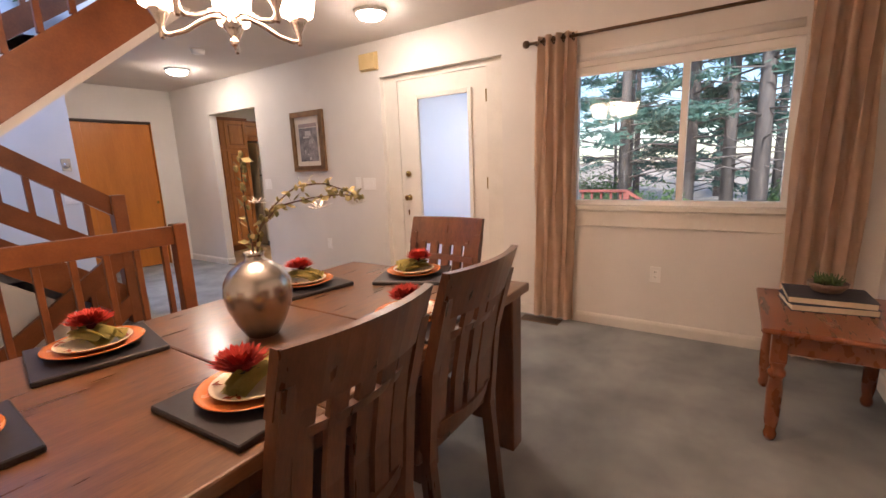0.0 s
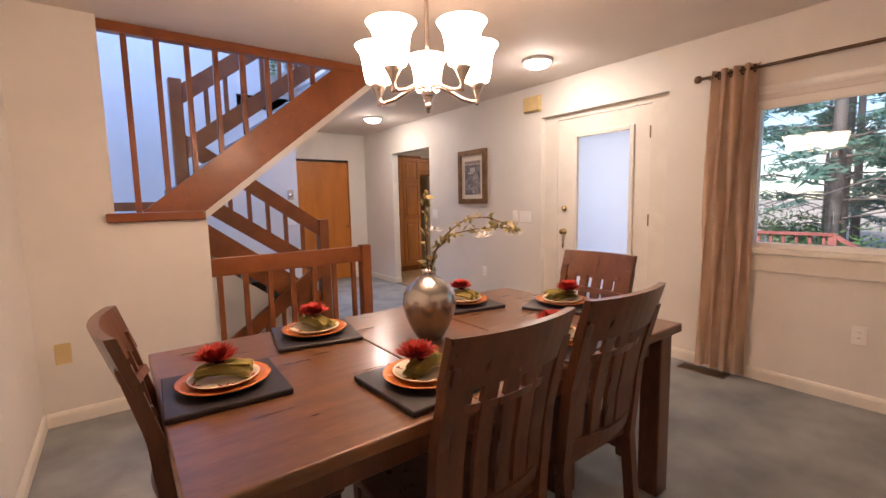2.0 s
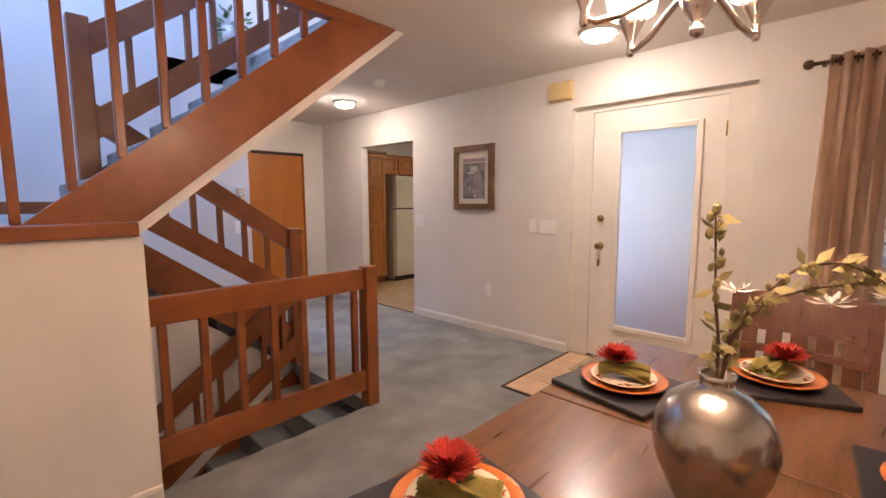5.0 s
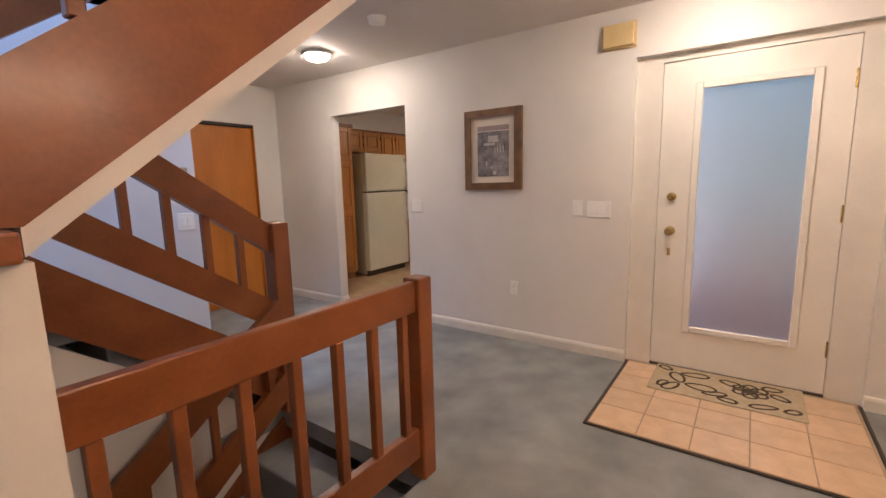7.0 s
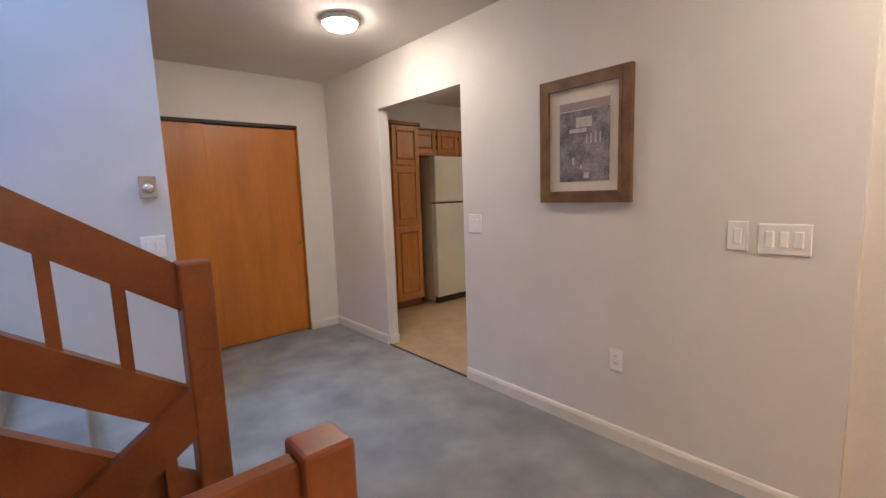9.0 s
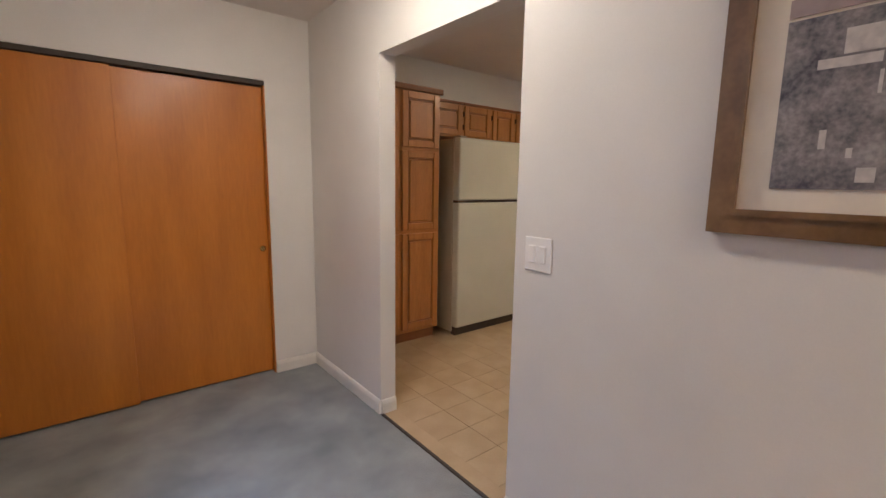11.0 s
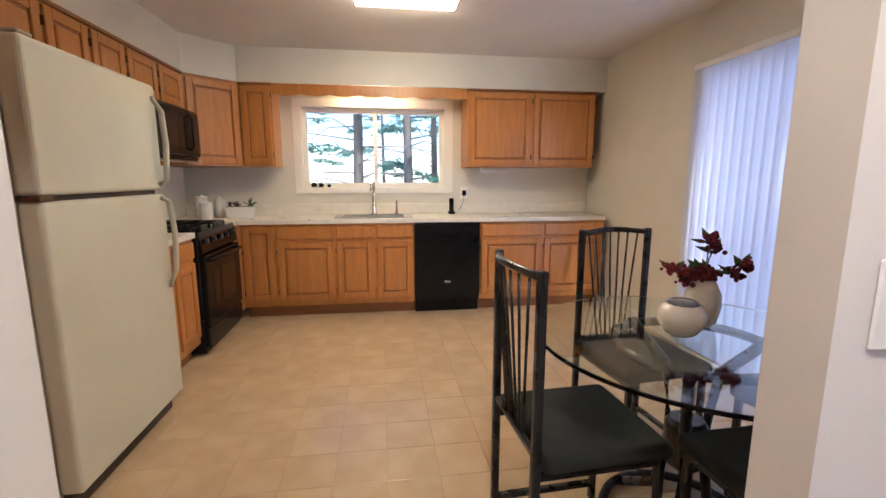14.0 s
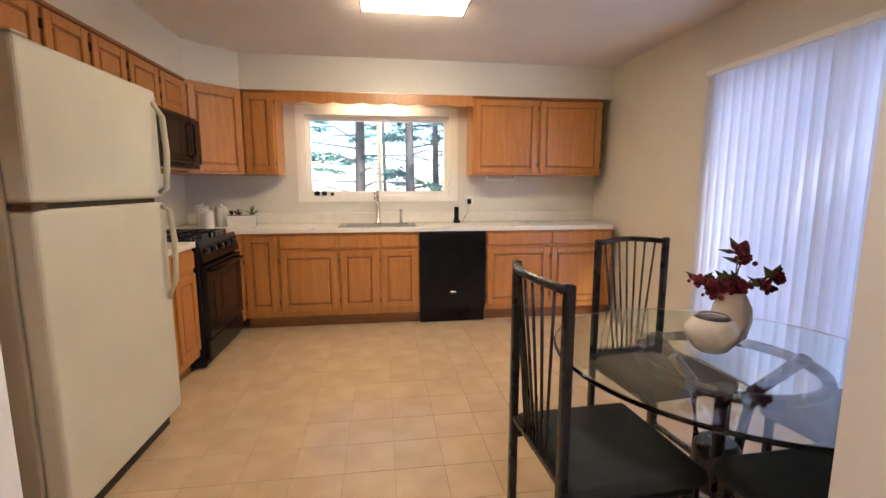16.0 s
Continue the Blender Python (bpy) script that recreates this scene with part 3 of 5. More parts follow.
def dining_chair():
    """Faces +y; the origin is under the seat's middle."""
    t = thing("dining_chair", pose(0, 0, 0), "dark-stained wooden dining chair with a curved slat back", "chair", "chairs round the dining table")
    b = block(-0.225, 0.225, -0.19, 0.225, 0.43, 0.47, 0.012, 3)
    part("seat", b, CHAIRWOOD, t)
    for s in (-1, 1):
        part("front_leg", block(s * 0.195 - 0.02, s * 0.195 + 0.02, 0.175, 0.215, 0, 0.43, 0.004), CHAIRWOOD, t)
        part("side_rail", block(s * 0.195 - 0.011, s * 0.195 + 0.011, -0.18, 0.18, 0.36, 0.43, 0.003), CHAIRWOOD, t)
        outline = [(-0.255, 0), (-0.215, 0), (-0.175, 0.44), (-0.205, 0.72), (-0.262, 0.935), (-0.295, 0.935), (-0.240, 0.72), (-0.215, 0.44)]
        part("back_post", prism(bmesh.new(), outline, s * 0.188 - 0.017, s * 0.188 + 0.017, "x"), CHAIRWOOD, t)
    part("front_rail", block(-0.18, 0.18, 0.19, 0.21, 0.36, 0.43, 0.003), CHAIRWOOD, t)

    def bowed(z0, z1, y0, y1, th, w=0.207, bow=0.035):
        b = bmesh.new()
        n = 10
        pts = []
        for i in range(n + 1):
            u = -1 + 2 * i / n
            pts.append((u * w, -bow * (1 - u * u)))
        for lo, hi in zip(pts, pts[1:]):
            vs = []
            for (x, d) in (lo, hi):
                vs.append([b.verts.new((x, y0 + d, z0)), b.verts.new((x, y0 + d - th, z0)), b.verts.new((x, y1 + d - th, z1)), b.verts.new((x, y1 + d, z1))])
            p, q = vs
            for k in range(4):
                b.faces.new((p[k], q[k], q[(k + 1) % 4], p[(k + 1) % 4]))
        bmesh.ops.remove_doubles(b, verts=b.verts, dist=1e-5)
        e = [x for x in b.edges if len(x.link_faces) == 1]
        bmesh.ops.holes_fill(b, edges=e, sides=4)
        bmesh.ops.recalc_face_normals(b, faces=b.faces)
        return b
    part("top_rail", bowed(0.875, 1.010, -0.242, -0.285, 0.024), CHAIRWOOD, t)
    part("cross_rail", bowed(0.800, 0.825, -0.217, -0.226, 0.020, 0.18), CHAIRWOOD, t)
    part("lower_back_rail", bowed(0.49, 0.545, -0.178, -0.190, 0.020, 0.18), CHAIRWOOD, t)
    for i in range(5):
        x = (i - 2) * 0.071
        d = -0.035 * (1 - (x / 0.2) ** 2)
        o = [(-0.186 + d, 0.53), (-0.196 + d, 0.66), (-0.222 + d, 0.80), (-0.246 + d, 0.89), (-0.260 + d, 0.89), (-0.236 + d, 0.80), (-0.211 + d, 0.66), (-0.200 + d, 0.53)]
        part("slat", prism(bmesh.new(), o, x - 0.024, x + 0.024, "x"), CHAIRWOOD, t)
    return t


chair = dining_chair()
chair.matrix_world = pose(0.634, 0.855, 0)
copy_thing(chair, pose(1.139, 0.868, 0))
copy_thing(chair, pose(1.608, 1.190, 0, 0, 0, 90))
copy_thing(chair, pose(0.148, 1.240, 0, 0, 0, -90))


# place settings
def flower(b, c, r, petals, layers, seed):
    rnd = random.Random(seed)
    for l in range(layers):
        tilt = 0.15 + 0.85 * l / layers
        for k in range(petals):
            a = 2 * math.pi * (k + 0.5 * (l % 2)) / petals + rnd.uniform(-0.1, 0.1)
            d = Vector((math.cos(a) * math.cos(tilt), math.sin(a) * math.cos(tilt), math.sin(tilt)))
            s = Vector((-math.sin(a), math.cos(a), 0))
            L, wd = r * rnd.uniform(0.85, 1.1) * (1 - 0.35 * l / layers), r * 0.13
            o = Vector(c)
            vs = [o, o + d * L * 0.6 + s * wd, o + d * L + Vector((0, 0, r * 0.12)), o + d * L * 0.6 - s * wd]
            b.faces.new([b.verts.new(v) for v in vs])


def place_setting(cx, cy, turn, seed):
    mat_ = thing("slate_charger", pose(cx, cy, 0.760, 0, 0, turn * 0.15), "square black slate charger lying on the dining table", "charger", "place settings")
    part("tile", block(-0.157, 0.157, -0.157, 0.157, 0, 0.016, 0.003), SLATE, mat_)
    d = thing("dinner_plate", pose(cx, cy, 0.776), "round orange glazed dinner plate on slate", "plate", "place settings")
    b = bmesh.new()
    lathe(b, [(0.06, 0), (0.075, 0.004), (0.118, 0.014), (0.128, 0.020), (0.126, 0.022), (0.11, 0.015), (0.07, 0.008), (0.01, 0.007)], seg=40)
    part("dish", b, TERRACOTTA, d)
    s = thing("salad_plate", pose(cx, cy, 0.784), "cream salad plate with rust leaf pattern", "plate", "place settings")
    b = bmesh.new()
    lathe(b, [(0.05, 0), (0.065, 0.004), (0.090, 0.014), (0.098, 0.019), (0.096, 0.021), (0.085, 0.015), (0.06, 0.009), (0.01, 0.008)], seg=36)
    part("dish", b, CREAM, s)
    rnd = random.Random(seed)
    b = bmesh.new()
    for k in range(6):
        a = k * math.pi / 3 + 0.4
        for e in range(3):
            aa, rr = a + rnd.uniform(-0.18, 0.18), 0.083 + rnd.uniform(-0.008, 0.006)
            o = Vector((rr * math.cos(aa), rr * math.sin(aa), 0.0165 + (rr - 0.078) * 0.35))
            u = Vector((math.cos(aa + e * 2), math.sin(aa + e * 2), 0.2)) * 0.013
            v = Vector((-u.y, u.x, 0)) * 0.4
            b.faces.new([b.verts.new(p) for p in (o - u, o + v, o + u, o - v)])
    tagged(part("leaf_pattern", b, RUST, s), kind="stuff")
    n = single("napkin", bmesh.new(), NAPKIN, "folded olive green cloth napkin on the plates", "napkin", "place settings", m=pose(cx, cy, 0.793, 0, 0, turn))
    b = bmesh.new()
    for l in range(4):
        rows_ = []
        for i in range(13):
            u = i / 12
            r = []
            for j in range(7):
                v = j / 6
                w = 0.040 - 0.004 * l
                spread = 0.75 + 0.5 * u
                x, y = (u - 0.5) * 0.150, (v - 0.5) * 2 * w * spread
                z = 0.006 + l * 0.008 + 0.010 * math.sin(v * 9 + l * 1.7 + u * 3) * (0.4 + u) + 0.012 * math.sin(u * math.pi)
                r.append(b.verts.new((x, y + 0.008 * math.sin(l * 2), z + 0.002)))
            rows_.append(r)
        for p, q in zip(rows_, rows_[1:]):
            for j in range(6):
                f = b.faces.new((p[j], p[j + 1], q[j + 1], q[j]))
                f.smooth = True
    bmesh.ops.solidify(b, geom=b.faces[:], thickness=0.0025)
    b.to_mesh(n.data)
    b.free()
    f = thing("flower_pick", pose(cx, cy, 0.830, 0, 0, turn), "red artificial daisy with green leaves on the napkin", "flower", "place settings")
    b = bmesh.new()
    flower(b, (-0.022, 0.014, 0.016), 0.068, 22, 6, seed)
    part("petals", b, PETAL, f)
    b = bmesh.new()
    flower(b, (-0.012, 0.01, 0.002), 0.05, 7, 1, seed + 50)
    part("leaves", b, LEAF, f)
    b = bmesh.new()
    lathe(b, [(0.012, 0.0), (0.016, 0.02), (0.010, 0.034)], -0.012, 0.01, 10)
    part("flower_centre", b, DARKRED, f)


for i, (x, y, a) in enumerate(((0.103, 1.230, -20), (0.500, 1.562, -70), (0.588, 0.890, 20), (1.285, 1.566, -70), (1.650, 1.225, 160), (1.165, 0.868, 30))):
    place_setting(x, y, a, 10 + i)

# vase with branches
vase = thing("metal_vase", pose(0.843, 1.230, 0.760), "hammered silver vase with artificial magnolia branches", "vase")
b = bmesh.new()
lathe(b, [(0.044, 0), (0.050, 0.004), (0.074, 0.045), (0.096, 0.098), (0.104, 0.142), (0.100, 0.180), (0.082, 0.214), (0.050, 0.238), (0.030, 0.248), (0.028, 0.262), (0.032, 0.272), (0.027, 0.272), (0.024, 0.250)], seg=48)
m, t_, b_, lk = nodes_of("hammered_silver")
b_.inputs["Base Color"].default_value, b_.inputs["Metallic"].default_value, b_.inputs["Roughness"].default_value = (0.50, 0.475, 0.44, 1), 1.0, 0.24
vo, bp, tc = t_.nodes.new("ShaderNodeTexVoronoi"), t_.nodes.new("ShaderNodeBump"), t_.nodes.new("ShaderNodeTexCoord")
vo.inputs["Scale"].default_value = 95
bp.inputs["Strength"].default_value, bp.inputs["Distance"].default_value = 0.22, 0.0012
lk(tc.outputs["Object"], vo.inputs["Vector"]), lk(vo.outputs["Distance"], bp.inputs["Height"]), lk(bp.outputs[0], b_.inputs["Normal"])
part("body", b, m, vase)


def branch(parent, pts, seed, whites):
    rnd = random.Random(seed)
    pts = [Vector(p) for p in pts]
    dense = []
    for p, q in zip(pts, pts[1:]):
        for k in range(5):
            dense.append(p.lerp(q, k / 5))
    dense.append(pts[-1])
    sm = [dense[0]] + [(a + b + c) / 3 for a, b, c in zip(dense, dense[1:], dense[2:])] + [dense[-1]]
    w = bmesh.new()
    tube(w, sm, 0.0035, 6, 0.0018)
    tw = part("twig", w, TWIG, parent)
    lv, bd = bmesh.new(), bmesh.new()
    for i, p in enumerate(sm[3:]):
        for _ in range(2):
            if rnd.random() < 0.62:
                d = Vector((rnd.uniform(-1, 1), rnd.uniform(-1, 1), rnd.uniform(-0.5, 0.9))).normalized()
                u = d.orthogonal().normalized()
                L = rnd.uniform(0.024, 0.046)
                vs = [p, p + d * L * 0.5 + u * L * 0.26, p + d * L, p + d * L * 0.5 - u * L * 0.26]
                lv.faces.new([lv.verts.new(v) for v in vs])
            if rnd.random() < 0.35:
                g = bmesh.ops.create_icosphere(bd, subdivisions=1, radius=rnd.uniform(0.005, 0.009))["verts"]
                bmesh.ops.scale(bd, vec=(1, 1, 1.5), verts=g)
                bmesh.ops.translate(bd, vec=p + Vector((rnd.uniform(-.012, .012), rnd.uniform(-.012, .012), rnd.uniform(-.01, .012))), verts=g)
    tagged(part("leaves", lv, OLIVE, tw), kind="stuff")
    tagged(part("buds", bd, OLIVE, tw), kind="stuff")
    for c, r in whites:
        fl = bmesh.new()
        flower(fl, c, r, 6, 2, seed + 3)
        for v in fl.verts:
            v.co += Vector((0, 0, 0.004 * math.sin(80 * v.co.x)))
        part("blossom", fl, WHITE, tw, "white magnolia blossom")


branch(vase, [(0, 0, 0.2), (-0.005, 0.0, 0.33), (-0.005, 0.01, 0.41), (0.0, 0.015, 0.49), (0.005, 0.02, 0.56)], 1, [])
branch(vase, [(0, 0, 0.2), (0.015, -0.01, 0.33), (0.045, -0.04, 0.40), (0.105, -0.09, 0.465), (0.17, -0.15, 0.475), (0.225, -0.20, 0.445), (0.255, -0.225, 0.415)], 2, [((0.25, -0.22, 0.40), 0.036)])
branch(vase, [(0, 0, 0.2), (0.015, -0.015, 0.34), (0.065, -0.06, 0.41), (0.14, -0.125, 0.43), (0.215, -0.19, 0.435), (0.25, -0.22, 0.425)], 3, [((0.16, -0.14, 0.395), 0.042), ((0.025, -0.015, 0.42), 0.036)])

# chandelier
def sized(b):
    """Fixture body drawn at a hanging height of 1.585 m, 9 percent up in size and lifted to its place."""
    for v in b.verts:
        v.co.x, v.co.y = v.co.x * 1.09, v.co.y * 1.09
        v.co.z = 1.660 + (v.co.z - 1.585) * 1.09 if v.co.z < 2.0 else v.co.z
    return b


ch = thing("chandelier", pose(0.922, 1.318, 0), "brushed nickel chandelier with five lit glass bell shades", "chandelier")
b = bmesh.new()
lathe(b, [(0.003, 1.585), (0.012, 1.592), (0.012, 1.604), (0.006, 1.610), (0.022, 1.632), (0.030, 1.650), (0.022, 1.660), (0.016, 1.70), (0.009, 1.75), (0.008, 2.40), (0.016, 2.405)], seg=16)
part("stem", sized(b), NICKEL, ch)
b = bmesh.new()
lathe(b, [(0.02, 2.395), (0.055, 2.405), (0.062, 2.438)], seg=24)
part("canopy", b, NICKEL, ch)
for k in range(5):
    a = radians(55 + 72 * k)
    c, s = math.cos(a), math.sin(a)
    b = bmesh.new()
    tube(b, [(c * r, s * r, z) for r, z in ((0.015, 1.662), (0.05, 1.668), (0.085, 1.655), (0.13, 1.632), (0.175, 1.622), (0.188, 1.628), (0.195, 1.650))], 0.007, 8)
    arm = part("arm", sized(b), NICKEL, ch)
    b = bmesh.new()
    lathe(b, [(0.005, 1.612), (0.009, 1.620), (0.007, 1.640), (0.012, 1.655), (0.022, 1.675), (0.030, 1.690), (0.028, 1.694)], c * 0.195, s * 0.195, 16)
    part("socket_cup", sized(b), NICKEL, arm)
    b = bmesh.new()
    lathe(b, [(0.030, 1.692), (0.046, 1.700), (0.054, 1.735), (0.058, 1.775), (0.066, 1.805), (0.083, 1.830), (0.080, 1.832), (0.062, 1.806), (0.054, 1.775), (0.050, 1.735), (0.042, 1.704), (0.012, 1.697)], c * 0.195, s * 0.195, 24)
    part("shade", sized(b), SHADE, ch, "lit frosted glass bell shade")

for i, (x, y) in enumerate(((2.785, 2.385), (2.795, 5.306))):
    l = thing("ceiling_light", pose(x, y, 0), "round flush ceiling light with a lit glass dome", "ceiling light", "hall ceiling lights")
    b = bmesh.new()
    lathe(b, [(0.106, 2.416), (0.116, 2.412), (0.124, 2.417), (0.128, 2.438)], seg=32)
    part("rim", b, WHITE, l)
    b = bmesh.new()
    lathe(b, [(0.004, 2.372), (0.05, 2.376), (0.085, 2.388), (0.102, 2.406), (0.106, 2.420)], seg=32)
    part("dome", b, DOME, l)
b = bmesh.new()
lathe(b, [(0.04, 2.395), (0.055, 2.400), (0.060, 2.425), (0.065, 2.438)], 2.52, 4.35, 24)
single("smoke_detector", b, PLASTIC, "round white smoke detector on the ceiling", "smoke detector")

# kitchen cabinets
def panel_door(parent, name, axis, face, a0, a1, z0, z1, out, raised=True):
    """A framed door or drawer front on a plane; axis is the way it runs, out the way it faces."""
    def bx(p, q, lo, hi, d0, d1, bev=0.004):
        c0, c1 = sorted((face + out * d0, face + out * d1))
        return block(p, q, c0, c1, lo, hi, bev) if axis == "x" else block(c0, c1, p, q, lo, hi, bev)
    a0, a1 = a0 + 0.016, a1 - 0.016
    if not raised:
        return part(name, bx(a0, a1, z0, z1, 0.0005, 0.019, 0.006), OAK, parent)
    st = min(0.055, (a1 - a0) * 0.24)
    d = part(name, bx(a0, a0 + st, z0, z1, 0.0005, 0.019), OAK, parent)
    part("stile", bx(a1 - st, a1, z0, z1, 0.0005, 0.019), OAK, d)
    part("rail", bx(a0 + st, a1 - st, z0, z0 + st, 0.0005, 0.018), OAK, d)
    part("rail", bx(a0 + st, a1 - st, z1 - st, z1, 0.0005, 0.018), OAK, d)
    # Groove floor in darkened oak, painting the shade line round the panel.
    part("recess", bx(a0 + st, a1 - st, z0 + st, z1 - st, 0.0005, 0.004, 0), OAK_GROOVE_SHADE, d)
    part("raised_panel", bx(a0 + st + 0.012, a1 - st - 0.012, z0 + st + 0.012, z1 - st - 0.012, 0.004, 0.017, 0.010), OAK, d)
    return d


def hinges(parent, axis, face, a, z0, z1, out):
    for z in (z0 + 0.06, z1 - 0.10):
        c0, c1 = sorted((face + out * 0.0005, face + out * 0.022))
        part("hinge", block(a - 0.004, a + 0.004, c0, c1, z, z + 0.045, 0.001) if axis == "x" else block(c0, c1, a - 0.004, a + 0.004, z, z + 0.045, 0.001), BRONZE, parent)


def base_unit(y0, y1, doors, drawers, label):
    t = thing("base_cabinet", pose(0, 0, 0), label, "cabinet", "kitchen base cabinets")
    part("body", block(7.03, 7.57, y0, y1, 0.11, 0.872, 0.001), OAK, t)
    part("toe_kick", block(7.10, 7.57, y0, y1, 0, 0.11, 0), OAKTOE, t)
    w = (y1 - y0) / doors
    for i in range(doors):
        a, b = y0 + w * i, y0 + w * (i + 1)
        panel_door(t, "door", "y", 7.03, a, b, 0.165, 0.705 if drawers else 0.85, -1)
        hinges(t, "y", 7.03, b - 0.007, 0.165, 0.70, -1)
        if drawers:
            panel_door(t, "drawer_front", "y", 7.03, a, b, 0.735, 0.85, -1, False)
    return t


base_unit(6.418, 6.712, 1, 0, "honey oak base cabinet in the corner beside the range")
base_unit(5.895, 6.418, 1, 1, "wide honey oak sink base cabinet with raised panel")
base_unit(5.529, 5.895, 1, 1, "honey oak base cabinet under the sink")
base_unit(5.163, 5.529, 1, 1, "honey oak base cabinet beside the black dishwasher")
base_unit(3.27, 4.532, 2, 1, "double honey oak base cabinet at the counter end")
t = thing("base_cabinet", pose(0, 0, 0), "narrow honey oak drawer cabinet between fridge and range", "cabinet", "kitchen base cabinets")
part("body", block(5.51, 6.15, 6.77, 7.36, 0.11, 0.872, 0.001), OAK, t)
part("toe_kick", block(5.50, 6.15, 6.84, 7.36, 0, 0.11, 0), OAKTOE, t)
for a, b in ((5.50, 5.825), (5.825, 6.15)):
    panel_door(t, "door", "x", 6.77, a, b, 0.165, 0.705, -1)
    panel_door(t, "drawer_front", "x", 6.77, a, b, 0.735, 0.85, -1, False)
t = thing("corner_base_filler", pose(0, 0, 0), "honey oak filler in the cabinet corner", "cabinet", "kitchen base cabinets")
part("body", block(6.94, 7.57, 6.714, 7.36, 0.11, 0.872, 0.001), OAK, t)

ct = single("worktop", prism(bmesh.new(), [(7.0, 3.27), (7.575, 3.27), (7.575, 7.365), (6.94, 7.365), (6.94, 6.745), (7.0, 6.745)], 0.874, 0.912, "z"), COUNTER, "white laminate worktop with a square edge", "countertop")
single("worktop_by_fridge", block(5.49, 6.155, 6.745, 7.365, 0.874, 0.912, 0.003), COUNTER, "short white laminate worktop beside the fridge", "countertop")
structure("backsplash", block(7.566, 7.58, 3.21, 7.365, 0.914, 1.02, 0.003), COUNTER, "white laminate backsplash strip", "backsplash")


def wall_unit(axis, face, a0, a1, z0, z1, out, deep, n, label):
    t = thing("wall_cabinet", pose(0, 0, 0), label, "cabinet", "kitchen wall cabinets")
    back = face - out * deep
    c0, c1 = sorted((face, back))
    part("body", block(a0, a1, c0, c1, z0, z1, 0.001) if axis == "x" else block(c0, c1, a0, a1, z0, z1, 0.001), OAK, t)
    w = (a1 - a0) / n
    for i in range(n):
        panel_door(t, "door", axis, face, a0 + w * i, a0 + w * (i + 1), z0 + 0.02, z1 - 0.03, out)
        hinges(t, axis, face, a0 + w * i + 0.006, z0 + 0.02, z1 - 0.03, out)
    part("crown", block(a0, a1, face - 0.022 if out < 0 else face, face if out < 0 else face + 0.022, z1 - 0.022, z1, 0.003) if axis == "x" else block(face - 0.022, face, a0, a1, z1 - 0.022, z1, 0.003), OAKTOE, t)
    return t


ZT = 2.132
wall_unit("y", 7.26, 3.31, 4.62, 1.39, ZT, -1, 0.315, 2, "double honey oak wall cabinet beside the window")
wall_unit("y", 7.26, 6.43, 6.715, 1.39, ZT, -1, 0.315, 1, "narrow honey oak wall cabinet beside the window")
for a, b in ((4.50, 5.02), (5.02, 5.40), (5.40, 5.75), (5.75, 6.10)):
    wall_unit("x", 7.05, a, b, 1.80 if b < 5.6 else 1.39, ZT, -1, 0.315, 1, "honey oak wall cabinet above the fridge" if b < 5.6 else "honey oak wall cabinet beside the microwave")
wall_unit("x", 7.05, 6.10, 6.90, 1.82, ZT, -1, 0.315, 2, "short honey oak cabinet above the microwave")
t = thing("wall_cabinet", pose(0, 0, 0), "diagonal corner honey oak wall cabinet", "cabinet", "kitchen wall cabinets")
part("body", prism(bmesh.new(), [(6.902, 7.05), (6.93, 7.05), (7.26, 6.718), (7.575, 6.718), (7.575, 7.365), (6.902, 7.365)], 1.39, ZT, "z"), OAK, t)
inner = new("door")
inner.parent = t
inner.matrix_world = Matrix.Translation((6.93, 7.05, 0)) @ pose(0, 0, 0, 0, 0, -45.17)
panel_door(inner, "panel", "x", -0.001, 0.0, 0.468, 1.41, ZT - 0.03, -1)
for c in list(inner.children):
    for g in list(c.children):
        g.parent = None
        g.matrix_world = inner.matrix_world @ g.matrix_basis
        g.parent = t
        g.matrix_parent_inverse = t.matrix_world.inverted()
    m_ = inner.matrix_world.copy()
    c.parent = t
    c.matrix_basis = m_
bpy.data.objects.remove(inner)
t = thing("pantry_cabinet", pose(0, 0, 0), "tall honey oak pantry cabinet beside the fridge", "cabinet")
part("body", block(3.70, 4.50, 6.74, 7.36, 0.10, 2.13, 0.002), OAK, t)
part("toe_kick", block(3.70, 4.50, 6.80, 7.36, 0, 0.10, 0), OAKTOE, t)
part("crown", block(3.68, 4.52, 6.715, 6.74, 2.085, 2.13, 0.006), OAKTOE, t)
for a, b in ((3.70, 4.10), (4.10, 4.50)):
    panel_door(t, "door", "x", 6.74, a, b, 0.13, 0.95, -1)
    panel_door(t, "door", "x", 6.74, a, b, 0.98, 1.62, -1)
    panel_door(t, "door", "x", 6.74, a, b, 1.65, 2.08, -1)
# scalloped valance with its lamp
pts = [(4.622, ZT), (4.622, 2.03)]
for i in range(1, 60):
    y = 4.622 + 1.806 * i / 60
    pts.append((y, 2.045 - 0.018 * abs(math.sin(math.pi * 7 * i / 60))))
pts += [(6.428, 2.03), (6.428, ZT)]
single("window_valance", prism(bmesh.new(), pts, 7.262, 7.280, "x"), OAK, "scalloped honey oak valance above the sink window", "valance")
single("under_valance_light", block(7.34, 7.40, 5.2, 5.85, 2.09, 2.125, 0.008), UNDERLIGHT, "warm strip light behind the valance", "strip light")

